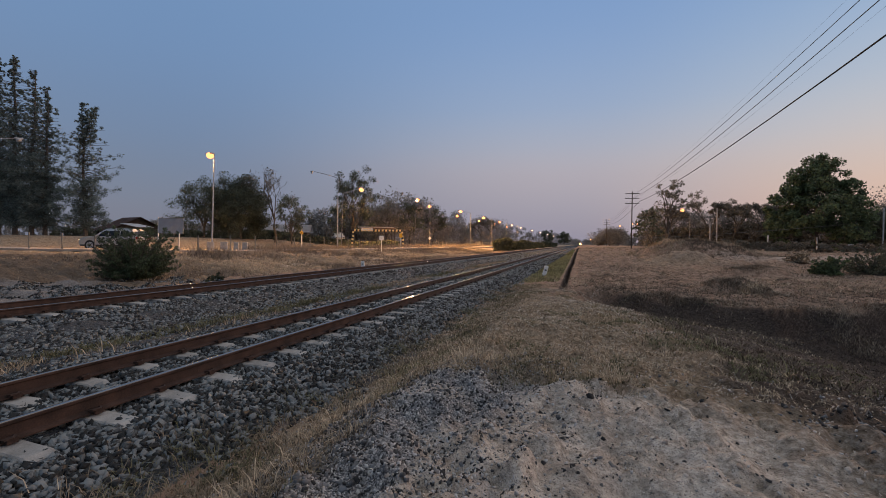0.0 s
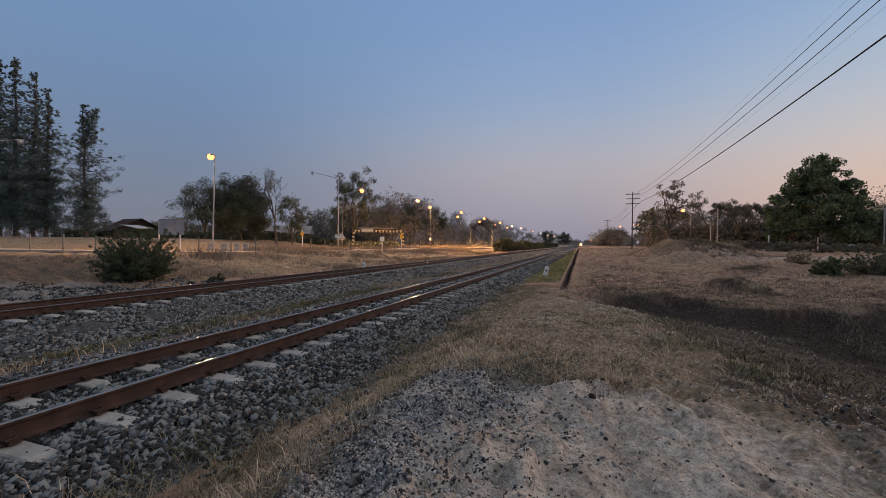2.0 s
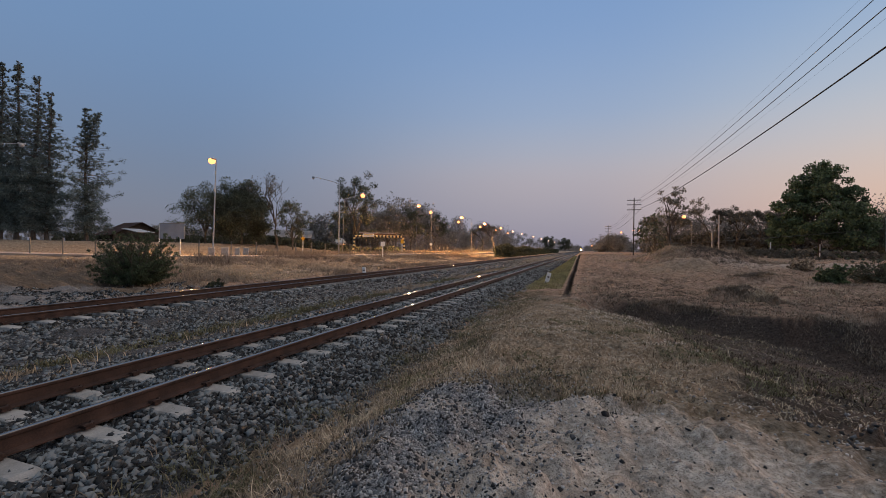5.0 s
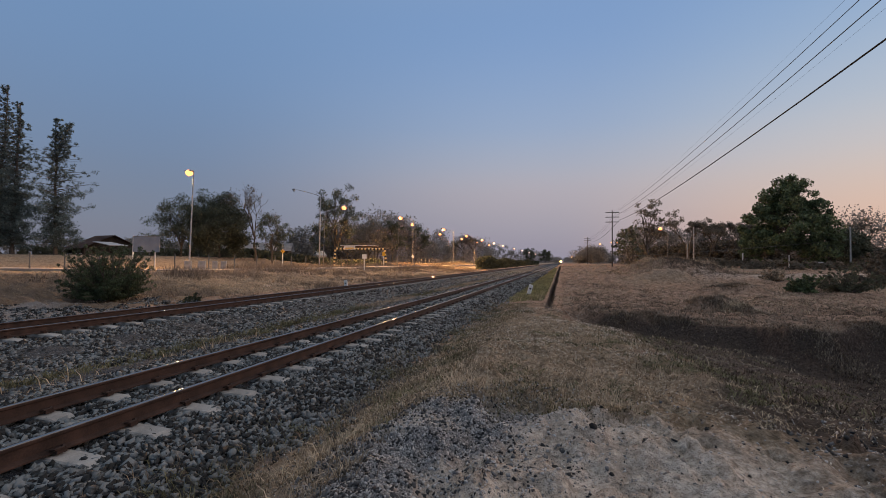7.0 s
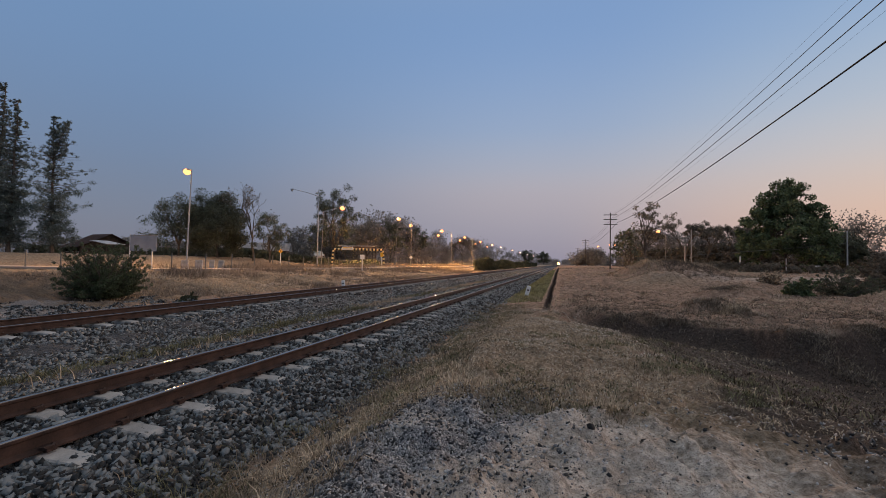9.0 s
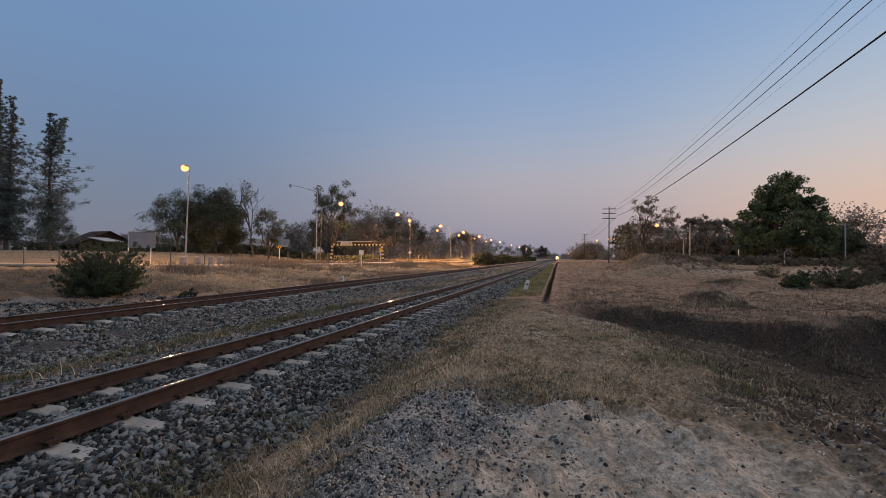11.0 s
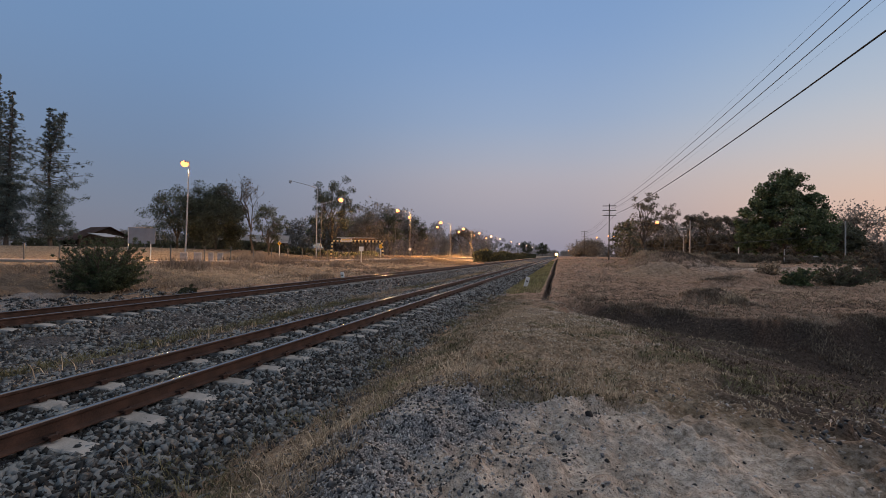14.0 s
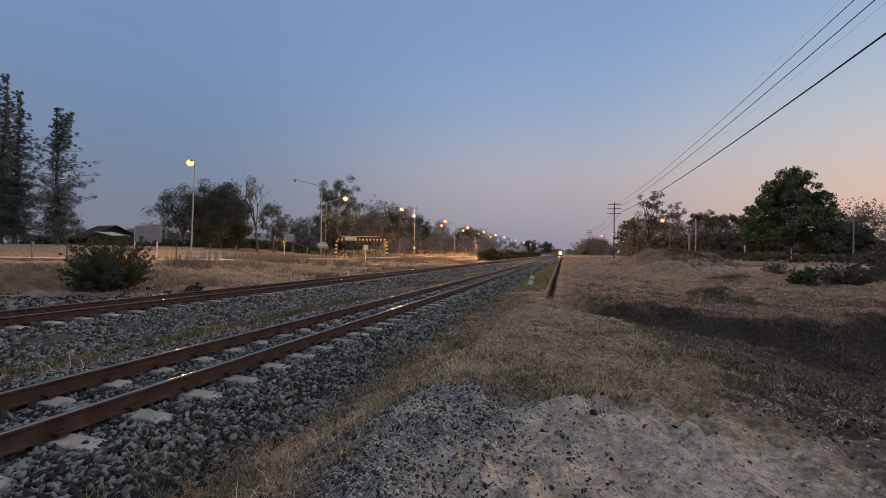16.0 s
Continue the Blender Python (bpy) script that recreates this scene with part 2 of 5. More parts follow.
M_loose = mat("loose_stone", (0.045, 0.046, 0.05), 0.85, scale=4, fine=45, island=0.7, vary=0.6, col2=(0.165, 0.168, 0.175), bump=0.5, start=0.55)
M_tyre = mat("tyre_rubber", (0.02, 0.02, 0.02), 0.9, bump=0.1)
M_glass = mat("tinted_glass", (0.02, 0.022, 0.025), 0.08, bump=0, vary=0.1, spec=0.6)
M_sodium = glow("sodium_lamp_light", (1.0, 0.33, 0.105), 3.2)
M_paleorange = glow("pale_orange_lamp_light", (1.0, 0.52, 0.29), 3.6)
M_pale = glow("pale_lamp_light", (1.0, 0.75, 0.42), 8.0)
M_head = glow("train_headlight_light", (1.0, 0.58, 0.16), 22.0)
# emission that stands in for the orange halo round the headlight
M_halo = glow("headlight_halo_glow", (1.0, 0.30, 0.03), 1.7)
M_tubelight = glow("white_tube_light", (1.0, 0.97, 0.9), 9.0)
M_tail = mat("tail_lamp_plastic", (0.25, 0.02, 0.015), 0.25, bump=0, vary=0.1)
M_loco = mat("locomotive_paint", (0.20, 0.11, 0.05), 0.5, scale=1, fine=10, vary=0.25, bump=0.05)


def ground_material():
    """Sand, gravel, dry grass floor, brown soil and a green strip, blended by what lies there."""
    m = bpy.data.materials.new("open_ground")
    m.use_nodes = True
    n, l = m.node_tree.nodes, m.node_tree.links
    b = n["Principled BSDF"]
    b.inputs["Roughness"].default_value = 0.95
    b.inputs["Specular IOR Level"].default_value = 0.15
    tc = n.new("ShaderNodeTexCoord")

    def noise_(s, d=6, r=0.6):
        k = n.new("ShaderNodeTexNoise")
        k.inputs["Scale"].default_value, k.inputs["Detail"].default_value, k.inputs["Roughness"].default_value = s, d, r
        l.new(tc.outputs["Object"], k.inputs["Vector"])
        return k.outputs[0]

    def ramp_(src, stops):
        r = n.new("ShaderNodeValToRGB")
        while len(r.color_ramp.elements) < len(stops):
            r.color_ramp.elements.new(0.5)
        for e, (p, c) in zip(r.color_ramp.elements, stops):
            e.position, e.color = p, (*c, 1)
        l.new(src, r.inputs[0])
        return r.outputs[0]

    def attr(name):
        a = n.new("ShaderNodeAttribute")
        a.attribute_name = name
        return a.outputs["Fac"]

    def mix_(f, a, c):
        k = n.new("ShaderNodeMix")
        k.data_type = "RGBA"
        l.new(f, k.inputs["Factor"])
        l.new(a, k.inputs["A"])
        l.new(c, k.inputs["B"])
        return k.outputs["Result"]

    def edge(f, src, wide=0.5):
        """Roughen the border of a blend with noise."""
        s = n.new("ShaderNodeMath")
        s.operation = "MULTIPLY_ADD"
        l.new(src, s.inputs[0])
        s.inputs[1].default_value = wide
        l.new(f, s.inputs[2])
        r = n.new("ShaderNodeMapRange")
        r.inputs["From Min"].default_value, r.inputs["From Max"].default_value = 0.5, 0.5 + wide
        l.new(s.outputs[0], r.inputs["Value"])
        return r.outputs["Result"]

    big, mid, fine, grit = noise_(0.5), noise_(3.5), noise_(22.0), noise_(110.0, 3)
    soil = ramp_(mid, [(0.3, (0.14, 0.092, 0.066)), (0.5, (0.30, 0.203, 0.147)), (0.72, (0.45, 0.325, 0.24))])
    straw = ramp_(fine, [(0.3, (0.13, 0.098, 0.066)), (0.5, (0.315, 0.24, 0.168)), (0.7, (0.52, 0.42, 0.31))])
    sand = ramp_(fine, [(0.28, (0.29, 0.245, 0.20)), (0.5, (0.58, 0.50, 0.425)), (0.72, (0.76, 0.675, 0.585))])
    gravel = ramp_(grit, [(0.36, (0.055, 0.056, 0.061)), (0.5, (0.21, 0.205, 0.205)), (0.66, (0.50, 0.47, 0.45))])
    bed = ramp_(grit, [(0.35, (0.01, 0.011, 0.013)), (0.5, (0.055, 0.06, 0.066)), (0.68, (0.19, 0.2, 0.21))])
    green = ramp_(fine, [(0.3, (0.09, 0.09, 0.03)), (0.55, (0.20, 0.20, 0.07)), (0.75, (0.30, 0.29, 0.11))])
    speck = ramp_(grit, [(0.30, (0.25, 0.24, 0.23)), (0.46, (1, 1, 1))])
    blot = ramp_(mid, [(0.34, (0.62, 0.60, 0.58)), (0.6, (1, 1, 1))])

    def times(a, c2):
        k = n.new("ShaderNodeMix")
        k.data_type, k.blend_type = "RGBA", "MULTIPLY"
        k.inputs["Factor"].default_value = 1.0
        l.new(a, k.inputs["A"])
        l.new(c2, k.inputs["B"])
        return k.outputs["Result"]

    sand = times(times(sand, speck), blot)
    straw = times(straw, blot)
    soil = times(soil, speck)
    c = mix_(edge(attr("straw"), fine), soil, straw)
    # dark soil, with the shade of the gully and drain put into its colour
    shaded_dark_soil = ramp_(fine, [(0.3, (0.035, 0.026, 0.022)), (0.55, (0.085, 0.064, 0.053)), (0.75, (0.16, 0.125, 0.10))])
    c = mix_(edge(attr("dark"), fine, 0.6), c, shaded_dark_soil)
    c = mix_(edge(attr("track"), mid, 0.6), c, sand)
    c = mix_(edge(attr("sand"), fine, 0.6), c, sand)
    c = mix_(edge(attr("gravel"), grit, 0.7), c, gravel)
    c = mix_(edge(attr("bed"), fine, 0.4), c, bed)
    c = mix_(edge(attr("green"), fine, 0.5), c, green)
    l.new(c, b.inputs["Base Color"])
    h = n.new("ShaderNodeMath")
    h.operation = "MULTIPLY_ADD"
    l.new(grit, h.inputs[0])
    h.inputs[1].default_value = 0.22
    lump = n.new("ShaderNodeMath")
    lump.operation = "MULTIPLY_ADD"
    l.new(noise_(9.0, 4, 0.55), lump.inputs[0])
    lump.inputs[1].default_value = 1.7
    l.new(fine, lump.inputs[2])
    l.new(lump.outputs[0], h.inputs[2])
    bp = n.new("ShaderNodeBump")
    bp.inputs["Strength"].default_value, bp.inputs["Distance"].default_value = 0.9, 0.055
    l.new(h.outputs[0], bp.inputs["Height"])
    l.new(bp.outputs[0], b.inputs["Normal"])
    return m


M_ground = ground_material()

# ---- the ground ----
CROSS_X = [-3000, -60, -42, -36, -27, -23, -20.5, -17, -14.5, -13.0, -12.2, -8.9, -8.1, -7.4, -6.8, -6.0, -2.95, -2.3, -1.7]
CROSS_Z = [1.35, 1.1, 0.85, 0.78, 0.80, 0.82, 0.62, 0.34, 0.2, 0.1, 0.27, 0.27, 0.16, 0.13, 0.16, 0.27, 0.27, 0.12, 0.14]


_feet = np.random.default_rng(77)
FEET = np.stack([_feet.uniform(-0.9, 2.9, 70), _feet.uniform(1.8, 4.6, 70), _feet.uniform(0, 3.14, 70)], -1)


def footprints(x, y):
    """Shallow treads in the sand, each with a low rim."""
    d = np.zeros(np.shape(x))
    for cx, cy, a in FEET:
        u = (x - cx) * math.cos(a) + (y - cy) * math.sin(a)
        v = (y - cy) * math.cos(a) - (x - cx) * math.sin(a)
        q = (u / 0.13) ** 2 + (v / 0.055) ** 2
        d = d - 0.045 * np.exp(-q) + 0.025 * np.exp(-(np.sqrt(q) - 1.5) ** 2 * 6)
    return d


def bank_line(x, y):
    """Where the lip of the gully's far bank runs, and how wide its face is."""
    b = np.interp(x, [-0.6, 0.4, 1.2, 2.2, 3.2, 4.3, 4.55, 4.8, 5.1, 5.9, 6.6, 7.6, 9, 12, 30], [15.5, 15.5, 14.7, 13.9, 13.5, 13.2, 13.0, 12.4, 11.9, 11.7, 12.2, 12.3, 11, 8, -6])
    w = np.interp(x, [0, 2, 5, 7], [1.2, 1.5, 0.9, 0.8])
    return b + (vn(x, y, 1.3, 5) - 0.5) * 0.9 * ss(x, 1, 4) + (vn(x, y, 0.5, 25) - 0.5) * 0.5, w


def gz(x, y, fine=True):
    """Height of the ground."""
    x, y = np.asarray(x, float), np.asarray(y, float)
    left = np.interp(x, CROSS_X, CROSS_Z)
    plat = np.interp(y, [-6, 2, 3.2, 5, 8, 10, 12, 14], [0.5, 0.58, 0.62, 0.58, 0.5, 0.42, 0.32, 0.22])
    plat = plat - 0.06 * ss(x, 1.0, 2.6)
    crest = np.interp(y, [-20, 2, 4, 6.5, 8.5, 10, 12, 13.5, 16], [2.9, 2.6, 2.3, 1.7, 1.3, 0.95, 0.2, -0.6, -0.9])
    field = np.interp(y, [-50, 8, 16, 20, 26, 35, 45, 60, 120, 3000], [0.2, 0.25, 0.28, 0.32, 0.46, 0.68, 0.92, 1.22, 1.35, 1.4])
    field = field + ((vn(x, y, 7, 1) - 0.5) * 0.3 + (vn(x, y, 2.3, 2) - 0.5) * 0.2) * ss(x, 0.5, 3)
    fall = np.clip((x - crest + 0.3) / 4.8, 0, 1)
    bank, wide = bank_line(x, y)
    gully = ss(x, -0.3, 1.0)
    low = -0.25 - 0.25 * ss(x, 3.6, 5.2) + (vn(x, y, 3, 4) - 0.5) * 0.3 + (vn(x, y, 0.9, 18) - 0.5) * 0.16
    lip = 0.16 * np.exp(-((y - bank - 0.3) / 0.5) ** 2) * vn(x, y, 1.2, 17) * (0.5 + ss(x, 4.5, 6))
    wild = field * (1 - gully) + gully * (low + (field - low) * (ss((y - bank) / wide, -1, 0.1) * 0.7 + 0.3 * ss((y - bank) / wide, -0.35, 0.05)) + lip)
    slope = plat + (low - plat) * (0.65 * fall + 0.35 * fall * fall * (3 - 2 * fall))
    side = ss(y, 11.5, 14.5)
    right = np.maximum(slope, wild) * (1 - side) + wild * side
    # the dip between the ballast and the stand
    toe = np.interp(y, [0, 8, 16, 30, 60, 120, 3000], [0.16, 0.16, 0.2, 0.2, 0.2, 0.2, 0.2])
    r = toe + (right - toe) * ss(x, -2.3, -0.9)
    # narrow drain beside the line
    along = ss(y, 15.4, 19.5) * (1 - ss(y, 75, 90))
    r = r - 0.42 * along * ss(-np.abs(x + 0.5 + 0.1 * (vn(y, y * 0, 3.3, 6) - 0.5) + 0.05 * (vn(y, y * 0, 0.6, 16) - 0.5)) + 0.04 * (vn(x, y, 0.3, 36) - 0.5), -0.105, -0.04)
    # spoil heaps in the field
    heap = x * 0
    for cx, cy, rx, ry, h in ((9.4, 47, 3.7, 3.2, 1.2), (12.4, 48, 2.9, 2.6, 0.85), (7.3, 36, 2.0, 1.5, 0.64), (8.1, 25.5, 1.5, 1.1, 0.5), (5.0, 17.3, 1.0, 0.75, 0.42), (5.5, 16.3, 0.55, 0.45, 0.26), (5.3, 11.9, 0.8, 0.6, 0.1), (6.9, 12.7, 1.0, 0.7, 0.12), (8.5, 12.2, 1.1, 0.75, 0.15), (9.0, 14.2, 1.7, 1.3, 0.12), (11.4, 13.2, 2.2, 1.5, 0.2), (20, 40, 6, 3, 0.4)):
        q = ((x - cx) / rx) ** 2 + ((y - cy) / ry) ** 2
        heap = np.maximum(heap, h * ss(1.5 - np.sqrt(q), 0, 1.15) * (0.8 + 0.4 * vn(x, y, 1.1, 6)))
    r = r + heap
    z = np.where(x < -2.3, left, r)
    rough = 0.07 * (vn(x, y, 0.5, 7) - 0.5) + 0.085 * (vn(x, y, 0.2, 8) - 0.5) + 0.03 * np.maximum(0, vn(x, y, 0.28, 21) - 0.62)
    lumps = (x > -1.7) & (x < 3.6) & (y < 7)
    rough = rough + np.where(lumps, 0.15 * np.maximum(0, vn(x, y, 0.14, 23) - 0.42) * (0.3 + vn(x, y, 0.7, 24)) + 0.065 * (vn(x, y, 0.1, 26) - 0.5) - 0.08 * np.maximum(0, vn(x, y, 0.26, 27) - 0.55), 0) + np.where(lumps, footprints(x, y), 0)
    # dusty yard that rises beyond the road
    beyond = y - np.interp(x, [-130, -90, -60, -46, -41], [-4, 9.2, 18.8, 23.4, 26.5])
    z = z + 1.0 * ss(beyond, 4.5, 24) * ss(-x, 37, 48) * (1 - ss(-x, 150, 400))
    bumpy = np.where((x > -1.6) & (y < 14), 1.0, np.where(x < -13.3, 3.0, np.where(x > 0, 2.0, 0.4)))
    return z + rough * bumpy * (1 if fine else 0) + np.where(x < -14, (vn(x, y, 3.5, 9) - 0.5) * 0.16 * ss(-x, 14, 16) * (1 - ss(-x, 24, 27)), 0)


def axis(cuts):
    out = []
    for a, b, s in cuts:
        out.append(np.arange(a, b, s))
    out.append([cuts[-1][1]])
    return np.concatenate(out)


def stand_edge(x):
    """Where the bare gravel and sand of the stand give way to grass."""
    return np.interp(x, [-2.5, -1.6, -1.3, -0.4, 0.1, 0.9, 2.3, 3.5], [2.0, 3.0, 3.8, 3.75, 3.65, 3.65, 3.95, 4.2])


def build_ground():
    gx = np.concatenate([-np.geomspace(3000, 62, 24), axis([(-60, -28, 1.0), (-28, -13, 0.35), (-13, -2.6, 0.2), (-2.6, 3.4, 0.036), (3.4, 14, 0.14), (14, 30, 0.5)]), np.geomspace(32, 3000, 26)])
    gy = np.concatenate([-np.geomspace(3000, 12, 14), axis([(-10, 0.8, 0.6), (0.8, 5.2, 0.036), (5.2, 8.5, 0.06), (8.5, 18, 0.1), (18, 30, 0.25), (30, 62, 0.6)]), np.geomspace(64, 3500, 40)])
    X, Y = np.meshgrid(gx, gy, indexing="ij")
    Z = gz(X, Y)
    v = np.stack([X, Y, Z], -1).reshape(-1, 3)
    a, b = len(gx), len(gy)
    idx = np.arange(a * b).reshape(a, b)
    f = np.stack([idx[:-1, :-1], idx[1:, :-1], idx[1:, 1:], idx[:-1, 1:]], -1).reshape(-1, 4)
    me = np_mesh("ground", v, f, True)
    x, y = v[:, 0], v[:, 1]
    w = (vn(x, y, 0.9, 11) - 0.5)
    edge_y = stand_edge(x)
    stand = ss(x + 0.25 * w, -1.75, -1.4) * ss(edge_y + 0.6 * w - y, -0.3, 0.3)
    grav = stand * ss(-0.3 + 0.5 * w + 0.5 * (vn(x, y, 0.3, 19) - 0.5) - x, -0.25, 0.3) * (1 - 0.7 * ss(vn(x, y, 0.42, 81), 0.6, 0.75))
    bank, wide = bank_line(x, y)
    far_right = ss(x, 2.2, 3.0) * ss(6.2 - y, 0, 1)
    masks = {
        "sand": np.clip(stand * (1 - 0.68 * ss(x + 0.8 * w, 0.4, 1.6)) + 0.4 * ss(-x, 14.5, 17) * (1 - ss(-x, 23, 26)) * ss(y, 14, 20) * ss(vn(x, y, 3.0, 51), 0.35, 0.7), 0, 1),
        "gravel": np.clip(0.7 * ss(-x, 12.6, 13.4) * (1 - ss(-x + 1.5 * w, 16.5, 18)) * (1 - ss(y + 2 * w, 9.5, 12)) + 0.9 * grav + 0.2 * ss(1.5 - np.sqrt(((x - 7.3) / 1.7) ** 2 + ((y - 36) / 1.3) ** 2), 0.1, 0.5) + 0.6 * far_right * (vn(x, y, 0.5, 3) > 0.55), 0, 1),
        "straw": np.clip(ss(x, -2.5, -2.1) * (1 - ss(y, 11, 15)) * ss(np.interp(y, [2, 4, 5, 6.5, 8.5, 10, 12, 14], [3.6, 3.4, 2.6, 2.1, 1.6, 1.4, 1.2, 0.8]) + 1.2 * w - x, 0, 0.7) + 0.85 * ss(-x, 13.5, 15) * (1 - ss(-x, 120, 160)) + 0.75 * ss(y, 20, 30) * ss(x, 2, 5) * vn(x, y, 5, 12), 0, 1),
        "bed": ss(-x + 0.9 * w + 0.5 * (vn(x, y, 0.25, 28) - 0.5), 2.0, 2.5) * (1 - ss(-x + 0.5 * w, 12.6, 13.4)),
        # dark earth plus painted shade: bank face, gully slope and floor, drain
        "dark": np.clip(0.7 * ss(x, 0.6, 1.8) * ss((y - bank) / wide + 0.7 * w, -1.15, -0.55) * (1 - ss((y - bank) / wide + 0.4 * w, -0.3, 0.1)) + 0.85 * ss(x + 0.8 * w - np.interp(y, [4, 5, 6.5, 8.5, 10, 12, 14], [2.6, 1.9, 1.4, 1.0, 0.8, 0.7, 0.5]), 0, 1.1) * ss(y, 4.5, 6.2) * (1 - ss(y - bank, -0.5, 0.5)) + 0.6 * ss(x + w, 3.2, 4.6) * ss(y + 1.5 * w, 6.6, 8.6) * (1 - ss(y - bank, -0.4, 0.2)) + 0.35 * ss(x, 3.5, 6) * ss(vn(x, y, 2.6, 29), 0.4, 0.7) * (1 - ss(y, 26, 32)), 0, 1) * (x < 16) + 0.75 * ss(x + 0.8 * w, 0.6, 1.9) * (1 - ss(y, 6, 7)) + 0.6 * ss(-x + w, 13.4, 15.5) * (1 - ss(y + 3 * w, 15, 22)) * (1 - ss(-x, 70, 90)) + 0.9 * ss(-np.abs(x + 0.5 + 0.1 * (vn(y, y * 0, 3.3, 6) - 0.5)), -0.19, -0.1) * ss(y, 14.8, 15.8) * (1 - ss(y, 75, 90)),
        "track": 0.5 * ss(x, 8, 13) * ss(-np.abs(y - 41 - 2 * w), -5.5, -2.5),
        "green": ss(-np.abs(x + 1.45), -0.95, -0.6) * ss(y, 17, 24) * (1 - ss(y, 48, 60)) * 0.6,
    }
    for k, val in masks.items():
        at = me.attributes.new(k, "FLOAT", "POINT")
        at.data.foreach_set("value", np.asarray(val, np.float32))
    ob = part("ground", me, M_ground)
    tagged(ob, "dry ground of sand, gravel and brown soil beside the railway", "ground", kind="structure")


build_ground()


# ---- railway ----
RAIL_PROFILE = [(-0.062, 0.0), (0.062, 0.0), (0.062, 0.012), (0.012, 0.03), (0.009, 0.108), (0.031, 0.122), (0.033, 0.140), (0.029, 0.1465), (0.02, 0.1495), (0.008, 0.151), (-0.008, 0.151), (-0.02, 0.1495), (-0.029, 0.1465), (-0.033, 0.140), (-0.031, 0.122), (-0.009, 0.108), (-0.012, 0.03), (-0.062, 0.012)]


def build_rail(parent, x, y0, y1, zb):
    bm = bmesh.new()
    ys = list(np.arange(y0, 40, 4.0)) + list(np.geomspace(40, y1, 22))
    rings = [[bm.verts.new((x + px + 0.004 * math.sin(yy * 0.37), yy, zb + pz)) for px, pz in RAIL_PROFILE] for yy in ys]
    k = len(RAIL_PROFILE)
    for a, b in zip(rings, rings[1:]):
        for j in range(k):
            f = bm.faces.new((a[j], a[(j + 1) % k], b[(j + 1) % k], b[j]))
            f.material_index = 1 if 7 <= j <= 11 else 0
            f.smooth = 7 <= j <= 11
    bmesh.ops.recalc_face_normals(bm, faces=bm.faces)
    return part("rail", bm, [M_rust, M_railtop], parent)


def sleeper_mesh():
    """A prestressed sleeper: raised rail seats, sunk middle, sloping sides."""
    me = bpy.data.meshes.new("sleeper")
    bm = bmesh.new()
    secs = [(-1.0, 0.10, -0.035), (-0.93, 0.105, -0.008), (-0.30, 0.11, 0.0), (-0.22, 0.10, -0.03), (0.22, 0.10, -0.03), (0.30, 0.11, 0.0), (0.93, 0.105, -0.008), (1.0, 0.10, -0.035)]
    rings = []
    for x, w, z in secs:
        rings.append([bm.verts.new((x, s * ww, zz)) for s, ww, zz in ((-1, w + 0.02, -0.18), (-1, w - 0.01, z - 0.012), (-1, w - 0.022, z), (1, w - 0.022, z), (1, w - 0.01, z - 0.012), (1, w + 0.02, -0.18))])
    for a, b in zip(rings, rings[1:]):
        for j in range(6):
            bm.faces.new((a[j], a[(j + 1) % 6], b[(j + 1) % 6], b[j]))
    bm.faces.new(rings[0])
    bm.faces.new(rings[-1][::-1])
    bmesh.ops.recalc_face_normals(bm, faces=bm.faces)
    bm.to_mesh(me)
    bm.free()
    me.materials.append(M_sleeper)
    return me


def clip_mesh():
    """A spring clip with its shoulder beside the rail foot."""
    me = bpy.data.meshes.new("rail_clip")
    bm = bmesh.new()
    box(bm, (0, 0, 0.02), (0.03, 0.07, 0.05), None, 0.006)
    pts = [(-0.045, -0.045, 0.028), (0.02, -0.05, 0.04), (0.035, -0.01, 0.045), (0.0, 0.02, 0.05), (-0.04, 0.03, 0.035), (-0.05, 0.05, 0.025)]
    rod(bm, pts, 0.01, 0.009, 5)
    bm.to_mesh(me)
    bm.free()
    me.materials.append(M_rust)
    return me


SLEEPER, CLIP = sleeper_mesh(), clip_mesh()
ZS = 0.35  # rail foot


def build_track(cx, y_first, label):
    track = tagged(thing("railway_track", pose(0, 0, 0), label, "railway track", "tracks", "structure"))
    for s in (-1, 1):
        build_rail(track, cx + s * 0.532, -14, 2600, ZS)
    i, y = 0, y_first
    r = random.Random(int(-cx * 10))
    while i < 134:
        s = new("sleeper", SLEEPER)
        s.parent = track
        s.matrix_basis = pose(cx + r.uniform(-0.02, 0.02), y + r.uniform(-0.012, 0.012), ZS - 0.008 - r.random() * 0.008, 0, 0, r.uniform(-0.8, 0.8))
        if y < 22 and y > 0:
            for sx in (-1, 1):
                for side in (-1, 1):
                    c = new("rail_clip", CLIP)
                    c.parent = track
                    c.matrix_basis = pose(cx + sx * 0.532 + side * 0.085, y, ZS, 0, 0, 0 if side > 0 else 180)
        y += 0.59
        i += 1
    # the sleepers far along the line
    vs, fs = [], []
    while y < 260:
        k = len(vs)
        for sx in (-1, 1):
            for sy in (-0.1, 0.1):
                vs += [(cx + sx, y + sy, ZS - 0.15), (cx + sx, y + sy, ZS - 0.004)]
        fs += [(k + 1, k + 3, k + 7, k + 5), (k, k + 1, k + 5, k + 4), (k + 2, k + 6, k + 7, k + 3), (k, k + 2, k + 3, k + 1), (k + 4, k + 5, k + 7, k + 6)]
        y += 0.59
    far = part("far_sleepers", np_mesh("far_sleepers", vs, fs), M_sleeper, track)
    tagged(far, kind="stuff")
    return track


NEAR_CX, FAR_CX = -4.33, -10.55
build_track(NEAR_CX, 2.55 - 0.59 * 26, "metre-gauge railway track with rusty rails on concrete sleepers")
